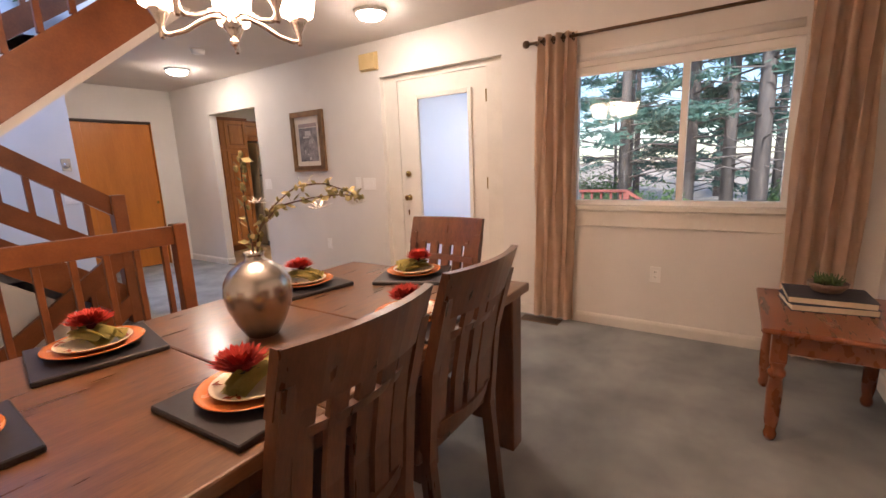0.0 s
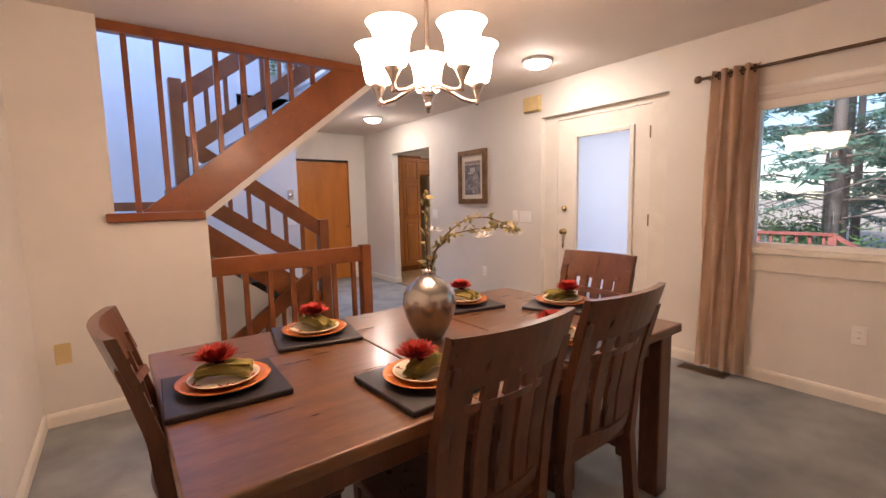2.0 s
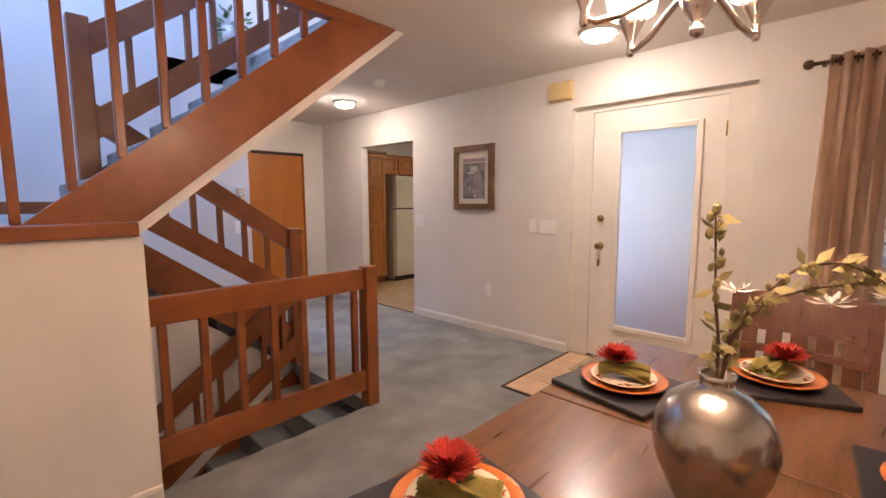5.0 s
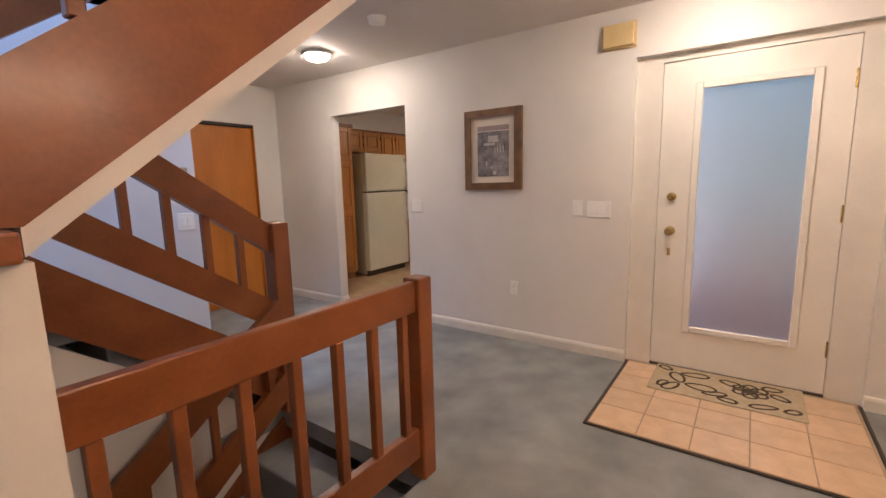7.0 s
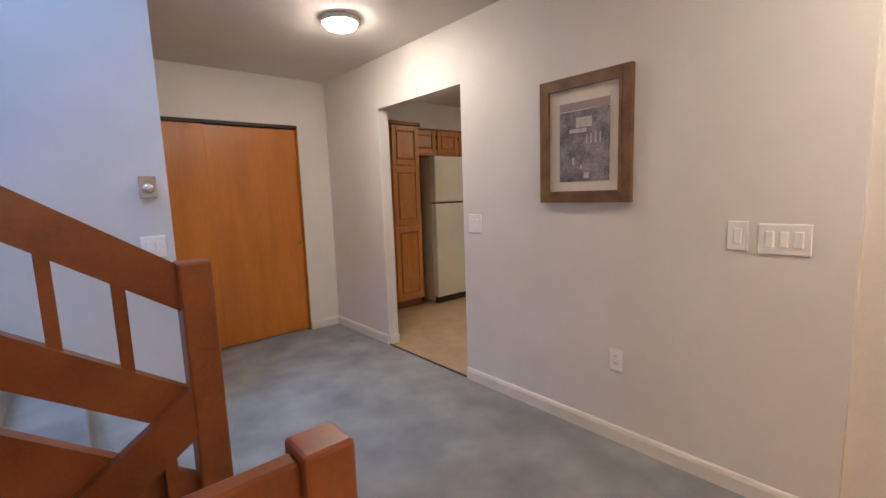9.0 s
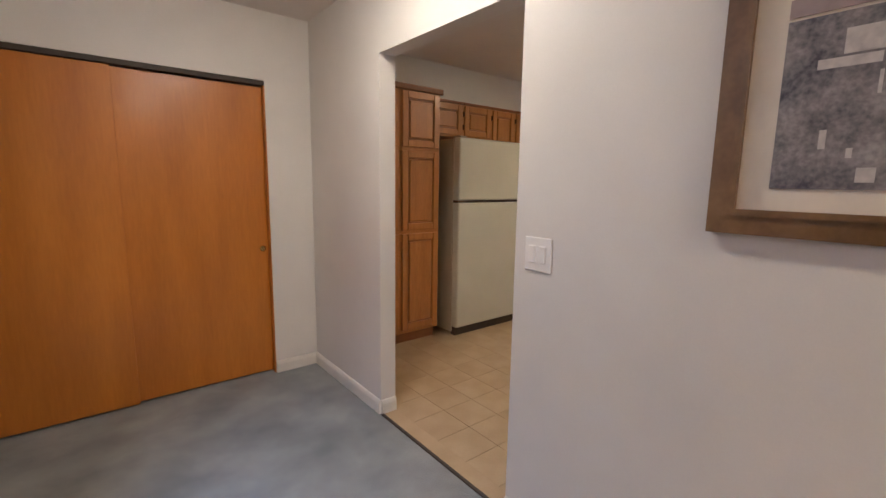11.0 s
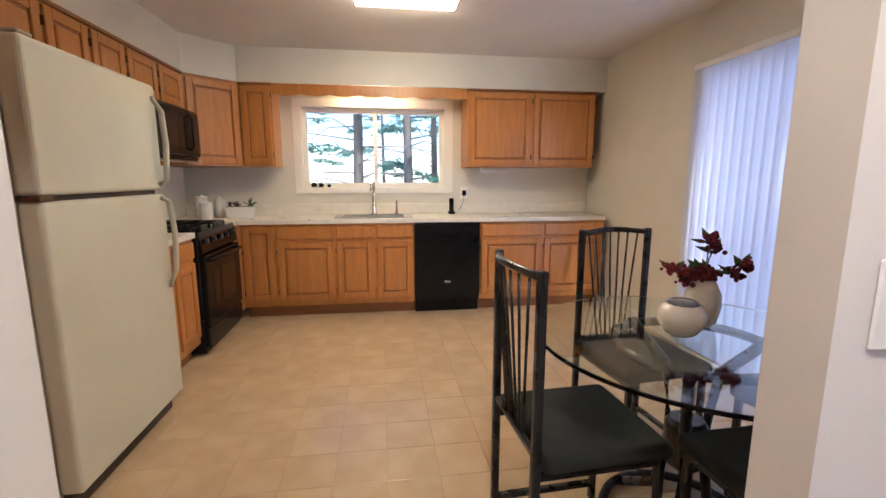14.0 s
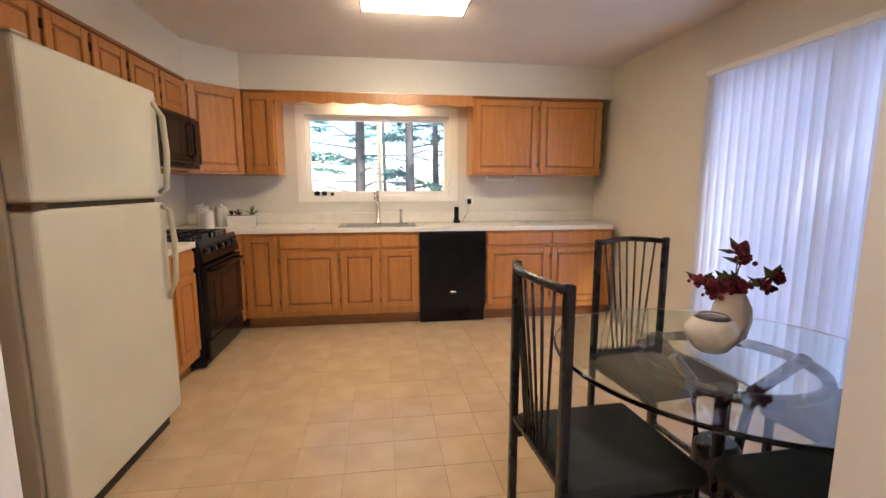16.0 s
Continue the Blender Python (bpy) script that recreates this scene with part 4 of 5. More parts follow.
# kitchen window
win2 = thing("window_2", pose(0, 0, 0), "white sliding window above the kitchen sink", "window", kind="structure")
part("casing", wall_boxes("y", 4.715, 6.315, 7.56, 7.58, 1.13, 2.06, [(4.80, 6.24, 1.19, 1.98)]), PLASTIC, win2)
part("window_frame", wall_boxes("y", 4.80, 6.24, 7.63, 7.70, 1.19, 1.98, [(4.845, 5.49, 1.235, 1.935), (5.53, 6.195, 1.235, 1.935)]), PLASTIC, win2)
for a, b in ((4.845, 5.49), (5.53, 6.195)):
    p = part("pane", block(7.655, 7.661, a, b, 1.235, 1.935, 0), GLASS, win2)
    p.visible_shadow = False
for i, (y, h) in enumerate(((6.14, 0.055), (6.07, 0.05), (5.99, 0.035))):
    b = bmesh.new()
    bmesh.ops.create_icosphere(b, subdivisions=2, radius=h * 0.5)
    for v in b.verts:
        v.co.z = v.co.z * 0.9 + h * 0.45
        v.co.y *= 1.15
    for dx in (-1, 1):
        for dy in (-1, 1):
            lathe(b, [(h * 0.12, 0), (h * 0.14, h * 0.3)], dx * h * 0.22, dy * h * 0.32, 8)
    single("elephant_figurine", b, BLACK, "small dark elephant figurine on the window sill", "figurine", "figurines on the sill", m=pose(7.60, y, 1.191))

# fridge
t = thing("refrigerator", pose(0, 0, 0), "bisque top-freezer refrigerator with long curved handles", "refrigerator")
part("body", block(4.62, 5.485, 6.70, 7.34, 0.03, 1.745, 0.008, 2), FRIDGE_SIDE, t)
part("freezer_door", block(4.618, 5.488, 6.612, 6.695, 1.222, 1.752, 0.016, 3), FRIDGE, t)
part("fridge_door", block(4.618, 5.488, 6.612, 6.695, 0.085, 1.200, 0.016, 3), FRIDGE, t)
part("gasket", block(4.63, 5.445, 6.64, 6.70, 1.20, 1.222, 0), DARKTRIM, t)
part("kick_grille", block(4.64, 5.44, 6.66, 6.72, 0.0, 0.08, 0.003), DARKTRIM, t)
part("hinge", block(4.60, 4.67, 6.605, 6.66, 1.202, 1.221, 0.003), BRONZE, t)
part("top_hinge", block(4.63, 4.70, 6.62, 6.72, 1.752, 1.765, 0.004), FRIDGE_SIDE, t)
for zs in (((1.25, 6.612), (1.27, 6.575), (1.45, 6.562), (1.62, 6.570), (1.69, 6.612)), ((1.18, 6.612), (1.16, 6.575), (1.00, 6.560), (0.80, 6.570), (0.70, 6.612))):
    b = bmesh.new()
    tube(b, [(5.445, y, z) for z, y in zs], 0.014, 10)
    part("handle", b, FRIDGE, t)

# range and microwave
t = thing("gas_range", pose(0, 0, 0), "black gas range with cast iron grates", "range")
part("body", block(6.165, 6.925, 6.74, 7.34, 0.02, 0.90, 0.006), BLACK, t)
part("oven_door", block(6.175, 6.915, 6.70, 6.74, 0.22, 0.74, 0.010, 2), BLACK, t)
part("oven_window", block(6.30, 6.79, 6.697, 6.701, 0.34, 0.62, 0.001), surface("dark_oven_glass", (0.004, 0.004, 0.005), (0.008, 0.008, 0.009), 3, 0.05, 0), t)
part("drawer", block(6.175, 6.915, 6.71, 6.74, 0.06, 0.205, 0.008), BLACK, t)
part("control_panel", prism(bmesh.new(), [(6.71, 0.76), (6.76, 0.76), (6.76, 0.905), (6.735, 0.905)], 6.17, 6.92, "x"), BLACK, t)
b = bmesh.new()
tube(b, [(6.23, 6.70, 0.70), (6.23, 6.665, 0.70), (6.86, 6.665, 0.70), (6.86, 6.70, 0.70)], 0.010, 8)
part("oven_handle", b, BLACK, t)
part("backguard", block(6.165, 6.925, 7.29, 7.35, 0.90, 1.09, 0.008), BLACK, t)
for i in range(5):
    b = bmesh.new()
    lathe(b, [(0.020, 0), (0.018, 0.022), (0.010, 0.024)], seg=14)
    bmesh.ops.rotate(b, matrix=Matrix.Rotation(radians(90), 3, "X"), verts=b.verts)
    bmesh.ops.translate(b, vec=(6.26 + 0.142 * i, 6.722, 0.835), verts=b.verts)
    part("knob", b, BLACKMETAL, t)
for x in (6.36, 6.73):
    for y in (6.90, 7.16):
        g = bmesh.new()
        for d in (-0.1, 0, 0.1):
            box(g, x + d - 0.005, x + d + 0.005, y - 0.115, y + 0.115, 0.925, 0.938)
        box(g, x - 0.125, x + 0.125, y - 0.005, y + 0.005, 0.925, 0.938)
        box(g, x - 0.125, x + 0.125, y - 0.118, y - 0.108, 0.902, 0.938), box(g, x - 0.125, x + 0.125, y + 0.108, y + 0.118, 0.902, 0.938)
        part("burner_grate", g, BLACKMETAL, t)
        g = bmesh.new()
        lathe(g, [(0.045, 0.90), (0.045, 0.915), (0.02, 0.922)], x, y, 16)
        part("burner", g, BLACKMETAL, t)
t = thing("microwave_oven", pose(0, 0, 0), "black over-the-range microwave oven", "microwave")
part("body", block(6.14, 6.895, 6.96, 7.36, 1.42, 1.815, 0.006), BLACK, t)
part("door", block(6.15, 6.70, 6.935, 6.96, 1.45, 1.80, 0.012, 2), BLACK, t)
part("door_window", block(6.22, 6.62, 6.932, 6.936, 1.52, 1.74, 0.001), surface("dark_door_glass", (0.010, 0.012, 0.016), (0.018, 0.020, 0.026), 3, 0.05, 0), t)
part("control_panel", block(6.71, 6.89, 6.938, 6.96, 1.45, 1.80, 0.008), BLACK, t)
part("vent", block(6.15, 6.885, 6.94, 7.0, 1.405, 1.42, 0.003), STEEL, t)
b = bmesh.new()
tube(b, [(6.685, 6.935, 1.50), (6.685, 6.905, 1.52), (6.685, 6.905, 1.74), (6.685, 6.935, 1.76)], 0.009, 8)
part("handle", b, BLACK, t)
b = bmesh.new()
lathe(b, [(0.06, 0), (0.062, 0.01), (0.045, 0.02), (0.045, 0.21), (0.05, 0.22), (0.05, 0.30), (0.035, 0.31)], seg=20)
single("coffee_maker", b, BLACK, "small black coffee maker beside the range", "coffee maker", m=pose(6.02, 7.10, 0.913))

# dishwasher
t = thing("dishwasher", pose(0, 0, 0), "black built-in dishwasher under the worktop", "dishwasher")
part("door", block(6.995, 7.55, 4.538, 5.157, 0.13, 0.868, 0.008, 2), BLACK, t)
part("control_strip", block(6.985, 6.996, 4.548, 5.147, 0.765, 0.860, 0.004), BLACK, t)
part("kick_plate", block(7.05, 7.55, 4.54, 5.155, 0.0, 0.128, 0.002), BLACK, t)
b = bmesh.new()
lathe(b, [(0.026, 0), (0.024, 0.003), (0.004, 0.004)], seg=20)
bmesh.ops.scale(b, vec=(0.5, 1.25, 1), verts=b.verts)
bmesh.ops.rotate(b, matrix=Matrix.Rotation(radians(-90), 3, "Y"), verts=b.verts)
bmesh.ops.translate(b, vec=(6.995, 4.85, 0.30), verts=b.verts)
part("badge", b, STEEL, t, "oval silver badge")

# sink and tap
t = thing("kitchen_sink", pose(0, 0, 0), "stainless steel drop-in sink", "sink")
part("rim", wall_boxes("y", 5.18, 5.90, 7.08, 7.50, 0.912, 0.920, []), STEEL, t)
# Flat dark plate on the rim; the hollow's shade is only its colour.
part("basin", block(7.13, 7.42, 5.25, 5.83, 0.9205, 0.9215, 0), surface("sink_hollow_shade", (0.10, 0.10, 0.10), (0.17, 0.17, 0.17), 6, 0.3, 0, metal=0.8), t)
t = thing("kitchen_tap", pose(7.455, 5.535, 0.920), "brushed nickel arched kitchen tap", "tap")
b = bmesh.new()
lathe(b, [(0.030, 0), (0.030, 0.01), (0.020, 0.02), (0.018, 0.20), (0.014, 0.22)], seg=18)
part("body", b, STEEL, t)
b = bmesh.new()
tube(b, [(0, 0, 0.20), (-0.02, 0, 0.28), (-0.06, 0, 0.315), (-0.11, 0.02, 0.30), (-0.14, 0.03, 0.24)], 0.012, 10)
part("spout", b, STEEL, t)
b = bmesh.new()
tube(b, [(0, 0, 0.23), (0.0, 0.02, 0.28), (0.0, 0.05, 0.32)], 0.007, 8)
part("lever", b, STEEL, t)
b = bmesh.new()
lathe(b, [(0.020, 0), (0.014, 0.012), (0.010, 0.10), (0.014, 0.13), (0.006, 0.14)], seg=14)
tube(b, [(0, 0, 0.13), (-0.04, 0, 0.135), (-0.055, 0, 0.12)], 0.006, 8)
single("side_sprayer", b, STEEL, "small brushed nickel side sprayer beside the tap", "sprayer", m=pose(7.455, 5.31, 0.920))

# worktop clutter
for x, y, h, r in ((7.30, 7.12, 0.205, 0.055), (7.12, 7.02, 0.165, 0.052), (7.36, 6.98, 0.19, 0.052)):
    t = thing("canister", pose(x, y, 0.913), "white patterned ceramic canister with lid", "canister", "canisters on the worktop")
    b = bmesh.new()
    lathe(b, [(r * 0.96, 0), (r, 0.006), (r, h - 0.03), (r * 0.97, h - 0.026)], seg=28)
    part("jar", b, WHITE, t)
    b = bmesh.new()
    lathe(b, [(r * 0.98, h - 0.026), (r * 1.02, h - 0.02), (r * 0.9, h - 0.004), (0.012, h), (0.014, h + 0.012), (0.004, h + 0.016)], seg=28)
    part("lid", b, WHITE, t)
t = thing("planter_box", pose(7.30, 6.78, 0.913, 0, 0, 12), "white rectangular planter with small succulents", "planter")
part("pot", prism(bmesh.new(), [(-0.115, 0), (0.115, 0), (0.13, 0.105), (-0.13, 0.105)], -0.05, 0.05, "x"), WHITE, t)
part("soil", block(-0.045, 0.045, -0.12, 0.12, 0.10, 0.108, 0), DARKTRIM, t)
rnd = random.Random(5)
for c, r, n, mt in (((0, -0.085, 0.11), 0.085, 16, LEAF), ((0, 0.03, 0.11), 0.055, 14, DARKTRIM), ((0.01, 0.085, 0.11), 0.045, 12, DARKTRIM)):
    b = bmesh.new()
    for k in range(n):
        a, el = rnd.uniform(0, 6.28), rnd.uniform(0.35, 1.45)
        d = Vector((math.cos(a) * math.cos(el), math.sin(a) * math.cos(el), math.sin(el)))
        tube(b, [Vector(c), Vector(c) + d * r * 0.6, Vector(c) + d * r], 0.007, 5, 0.001)
    part("succulent", b, mt, t)
t = thing("cordless_phone", pose(7.47, 4.74, 0.913), "black cordless phone standing in its cradle", "phone")
part("cradle", block(-0.035, 0.035, -0.035, 0.035, 0, 0.03, 0.008, 2), BLACK, t)
part("handset", block(-0.014, 0.014, -0.024, 0.024, 0.02, 0.165, 0.010, 2), BLACK, t)
b = bmesh.new()
tube(b, [(7.49, 4.70, 0.925), (7.54, 4.66, 0.93), (7.562, 4.60, 1.02), (7.565, 4.585, 1.12)], 0.0025, 6)
single("phone_cord", b, BLACK, "thin black phone cord plugged into the wall", "cord")
t = thing("wall_phone_jack", pose(0, 0, 0), "white wall outlet with a black adapter", "outlet")
part("plate", block(7.573, 7.58, 4.55, 4.63, 1.07, 1.19, 0.002), PLASTIC, t)
part("adapter", block(7.54, 7.573, 4.57, 4.61, 1.10, 1.155, 0.005), BLACK, t)
t = thing("paper_towel_holder", pose(0, 0, 0), "white paper towel holder under the wall cabinet", "holder")
part("bar", block(7.36, 7.42, 4.17, 4.455, 1.335, 1.365, 0.006), PLASTIC, t)
for y in (4.17, 4.45):
    part("arm", block(7.36, 7.42, y - 0.006, y + 0.006, 1.335, 1.389, 0.002), PLASTIC, t)
t = thing("kitchen_ceiling_light", pose(5.83, 5.28, 0), "rectangular fluorescent ceiling light with a lit diffuser", "ceiling light")
part("diffuser", prism(bmesh.new(), [(-0.17, 2.43), (-0.15, 2.365), (0.15, 2.365), (0.17, 2.43)], -0.315, 0.315, "y"), TUBE, t)
for s in (-1, 1):
    part("end_cap", prism(bmesh.new(), [(-0.178, 2.438), (-0.156, 2.358), (0.156, 2.358), (0.178, 2.438)], s * 0.316, s * 0.326, "y"), OAKTOE, t)
part("housing", block(-0.178, 0.178, -0.315, 0.315, 2.43, 2.439, 0), PLASTIC, t)

# patio door and vertical blinds
pd = thing("door_4", pose(0, 0, 0), "white framed sliding patio door", "patio door", kind="structure")
part("door_frame", wall_boxes("x", 4.12, 5.86, 3.09, 3.17, 0, 2.03, [(4.18, 4.96, 0.06, 1.97), (5.02, 5.80, 0.06, 1.97)]), PLASTIC, pd)
for a, b in ((4.18, 4.96), (5.02, 5.80)):
    p = part("pane", block(a, b, 3.128, 3.134, 0.06, 1.97, 0), GLASS, pd)
    p.visible_shadow = False
vb = thing("vertical_blinds", pose(0, 0, 0), "closed pale vinyl vertical blinds at the patio door", "blinds")
part("headrail", block(4.02, 5.92, 3.215, 3.255, 2.03, 2.07, 0.004), PLASTIC, vb)
me = None
for i in range(24):
    x = 4.06 + 0.0785 * i
    if me is None:
        b = bmesh.new()
        pr = [(-0.044, 0.0), (-0.022, 0.006), (0, 0.008), (0.022, 0.006), (0.044, 0.0), (0.022, 0.0045), (0, 0.0065), (-0.022, 0.0045)]
        prism(b, pr, 0.04, 2.03, "z")
        me = mesh_of("slat", b, BLINDMAT)
    o = new("slat", me)
    o.parent = vb
    o.matrix_basis = pose(x, 3.232, 0, 0, 0, 24)


# dinette
t = thing("glass_dining_table", pose(4.25, 4.40, 0), "round glass dinette table on a black tube base", "dining table")
b = bmesh.new()
lathe(b, [(0.533, 0.728), (0.540, 0.731), (0.540, 0.739), (0.533, 0.742)], seg=72)
part("glass_top", b, TABLEGLASS, t)
for z, r in ((0.700, 0.26), (0.03, 0.26)):
    b = bmesh.new()
    tube(b, [(r * math.cos(a), r * math.sin(a), z) for a in np.linspace(0, 2 * math.pi, 41)], 0.018, 8)
    part("ring", b, BLACKMETAL, t)
for k in range(3):
    a = radians(20 + 120 * k)
    b = bmesh.new()
    tube(b, [(0.26 * math.cos(a), 0.26 * math.sin(a), 0.725), (0.10 * math.cos(a), 0.10 * math.sin(a), 0.60), (0.06 * math.cos(a), 0.06 * math.sin(a), 0.36), (0.10 * math.cos(a), 0.10 * math.sin(a), 0.12), (0.26 * math.cos(a), 0.26 * math.sin(a), 0.02)], 0.020, 8)
    part("leg", b, BLACKMETAL, t)
b = bmesh.new()
lathe(b, [(0.055, 0.26), (0.07, 0.28), (0.07, 0.42), (0.055, 0.44)], seg=20)
part("hub", b, BLACKMETAL, t)


def metal_chair():
    """Faces +y; the origin is on the floor under the seat's middle."""
    t = thing("metal_chair", pose(0, 0, 0), "black metal chair with fan-shaped rod back and cloth seat", "chair", "chairs round the glass table")
    for s in (-1, 1):
        part("back_post", block(s * 0.185 - 0.014, s * 0.185 + 0.014, -0.232, -0.204, 0, 1.035, 0.006, 2), BLACKMETAL, t)
        part("front_leg", block(s * 0.185 - 0.013, s * 0.185 + 0.013, 0.180, 0.206, 0, 0.43, 0.005), BLACKMETAL, t)
        part("floor_runner", block(s * 0.185 - 0.012, s * 0.185 + 0.012, -0.21, 0.19, 0.055, 0.079, 0.004), BLACKMETAL, t)
        part("seat_rail", block(s * 0.185 - 0.010, s * 0.185 + 0.010, -0.21, 0.19, 0.405, 0.43, 0.003), BLACKMETAL, t)
    b = bmesh.new()
    tube(b, [(-0.185 + 0.37 * u, -0.218 - 0.045 * math.sin(math.pi * u), 1.015 + 0.012 * math.sin(math.pi * u)) for u in np.linspace(0, 1, 11)], 0.013, 8)
    part("top_rail", b, BLACKMETAL, t)
    part("cross_bar", block(-0.185, 0.185, -0.226, -0.208, 0.47, 0.49, 0.003), BLACKMETAL, t)
    for i in range(7):
        u = (i + 1) / 8
        b = bmesh.new()
        tube(b, [(-0.185 + 0.37 * u, -0.218 - 0.045 * math.sin(math.pi * u), 1.015), (-0.10 + 0.20 * u, -0.217, 0.48)], 0.005, 6)
        part("rod", b, BLACKMETAL, t)
    b = bmesh.new()
    box(b, -0.215, 0.215, -0.205, 0.225, 0.43, 0.485, 0.024, 4)
    part("seat", b, BLACKCLOTH, t)
    return t


c = metal_chair()
c.matrix_world = pose(4.245, 4.825, 0, 0, 0, 183)
copy_thing(c, pose(4.74, 4.29, 0, 0, 0, 96))
copy_thing(c, pose(4.20, 3.88, 0, 0, 0, 8))
copy_thing(c, pose(3.90, 4.32, 0, 0, 0, -88))

# vases on the glass table
CROCK = surface("stoneware", (0.68, 0.61, 0.52), (0.77, 0.71, 0.62), 14, 0.25, 0.05)
t = thing("round_vase", pose(4.275, 4.436, 0.743), "squat cream stoneware vase with a dark rim", "vase")
b = bmesh.new()
lathe(b, [(0.034, 0), (0.052, 0.010), (0.078, 0.050), (0.080, 0.078), (0.062, 0.108), (0.040, 0.119), (0.034, 0.119), (0.030, 0.10)], seg=32)
part("body", b, CROCK, t)
b = bmesh.new()
lathe(b, [(0.054, 0.1135), (0.042, 0.124), (0.036, 0.124), (0.034, 0.116)], seg=32)
part("rim", b, surface("slate_glaze", (0.10, 0.10, 0.13), (0.20, 0.20, 0.24), 20, 0.3, 0.05), t)
t = thing("tall_vase", pose(4.353, 4.299, 0.743), "taller cream stoneware vase with dried red flowers", "vase")
b = bmesh.new()
lathe(b, [(0.032, 0), (0.050, 0.02), (0.062, 0.08), (0.060, 0.12), (0.040, 0.165), (0.032, 0.175), (0.028, 0.175), (0.026, 0.16)], seg=32)
part("body", b, CROCK, t)
rnd = random.Random(9)
for k, (x, y, z) in enumerate(((-0.02, 0.17, 0.27), (0.0, 0.09, 0.25), (0.0, 0.03, 0.23), (0.02, 0.06, 0.21), (0.0, -0.02, 0.22), (0.0, -0.01, 0.37), (0.02, -0.05, 0.33), (0.0, -0.14, 0.24), (0.0, -0.19, 0.27), (-0.03, 0.0, 0.25), (-0.02, 0.04, 0.26))):
    x, y, z = x * 0.9, y * 0.85, z - 0.045
    b = bmesh.new()
    tube(b, [(0, 0, 0.16), (x * 0.4, y * 0.4, 0.2 + (z - 0.2) * 0.6), (x, y, z)], 0.0025, 5)
    st = part("stem", b, TWIG, t)
    b = bmesh.new()
    for i in range(34):
        d = Vector((rnd.gauss(0, 1), rnd.gauss(0, 1), rnd.gauss(0, 0.7))) * 0.017
        g = bmesh.ops.create_icosphere(b, subdivisions=1, radius=rnd.uniform(0.006, 0.011))["verts"]
        bmesh.ops.translate(b, vec=Vector((x, y, z)) + d * 0.75, verts=g)
    tagged(part("flower_head", b, DARKRED, st), kind="stuff")
    for i in range(2):
        d = Vector((rnd.uniform(-1, 1), rnd.uniform(-1, 1), rnd.uniform(0, 1))).normalized()
        u = d.orthogonal().normalized() * 0.018
        p = Vector((x, y, z)) * 0.92 + Vector((0, 0, 0.01))
        b = bmesh.new()
        b.faces.new([b.verts.new(v) for v in (p, p + d * 0.03 + u * 0.7, p + d * 0.065, p + d * 0.03 - u * 0.7)])
        bmesh.ops.solidify(b, geom=b.faces[:], thickness=0.001)
        part("leaf", b, LEAF, st)

# kitchen floor tiles
me = mesh_of("tile", block(-0.1126, 0.1126, -0.1126, 0.1126, -0.004, 0.0, 0.001), VINYL)
fl = thing("kitchen_floor", pose(0, 0, 0), "square tan vinyl tiles with brown joints", "floor", kind="structure")
for i in range(18):
    for j in range(19):
        x, y = 3.515 + 0.112 + 0.2275 * i, 3.2 + 0.10 + 0.2275 * j
        if x + 0.11 < 7.62 and not (x > 7.2 and y > 3.4) and y < 7.30:
            o = new("tile", me)
            o.parent = fl
            o.matrix_basis = pose(x, y, 0, 0, 0, 90 * ((i * 7 + j * 3) % 4))
part("threshold_tile", block(W, 3.515, 4.876, 5.882, -0.004, 0.0, 0), VINYL, fl)
structure("carpet_edge_strip", block(3.405, 3.425, 4.876, 5.868, 0.0005, 0.008, 0.002), DARKTRIM, "dark metal strip between carpet and kitchen floor", "trim")

# entry tiles and mat
me = mesh_of("tile", block(-0.119, 0.119, -0.119, 0.119, 0.0, 0.010, 0.002), TILE)
et = thing("entry_floor", pose(0, 0, 0), "peach ceramic entry tiles with dark edging", "tile floor", kind="structure")
part("grout_bed", block(2.440, 3.46, 1.62, 2.855, 0.0005, 0.006, 0), GROUT, et)
for i in range(4):
    for j in range(5):
        o = new("tile", me)
        o.parent = et
        o.matrix_basis = pose(2.572 + 0.2435 * i, 2.728 - 0.2435 * j, 0.001, 0, 0, 90 * ((i + 2 * j) % 4))
for q in ((2.425, 2.441, 1.60, 2.87), (2.441, W, 2.854, 2.870), (2.441, W, 1.60, 1.616)):
    part("edging", block(q[0], q[1], q[2], q[3], 0.0005, 0.014, 0.003), DARKTRIM, et)
t = thing("door_mat", pose(3.256, 2.262, 0.011), "beige door mat with black scroll pattern", "door mat")
part("mat", block(-0.215, 0.215, -0.40, 0.40, 0, 0.008, 0.003), RUG, t)


def leaf_loop(cx, cy, length, width, turn, sharp=1.0):
    """A closed leaf or petal outline printed on the mat."""
    pts = []
    for i in range(25):
        u = i / 24 * 2 * math.pi
        a, w = length * 0.5 * (1 - math.cos(u)), width * math.sin(u) * (0.5 + 0.5 * math.sin(u / 2)) ** sharp
        c, s = math.cos(radians(turn)), math.sin(radians(turn))
        x, y = cx + a * c - w * s, cy + a * s + w * c
        pts.append((max(-0.185, min(0.185, x)), max(-0.38, min(0.38, y)), 0.0085))
    b = bmesh.new()
    tube(b, pts, 0.009, 5)
    for v in b.verts:
        v.co.z = 0.0088 + (v.co.z - 0.0085) * 0.12
    part("scroll", b, RUGINK, t)


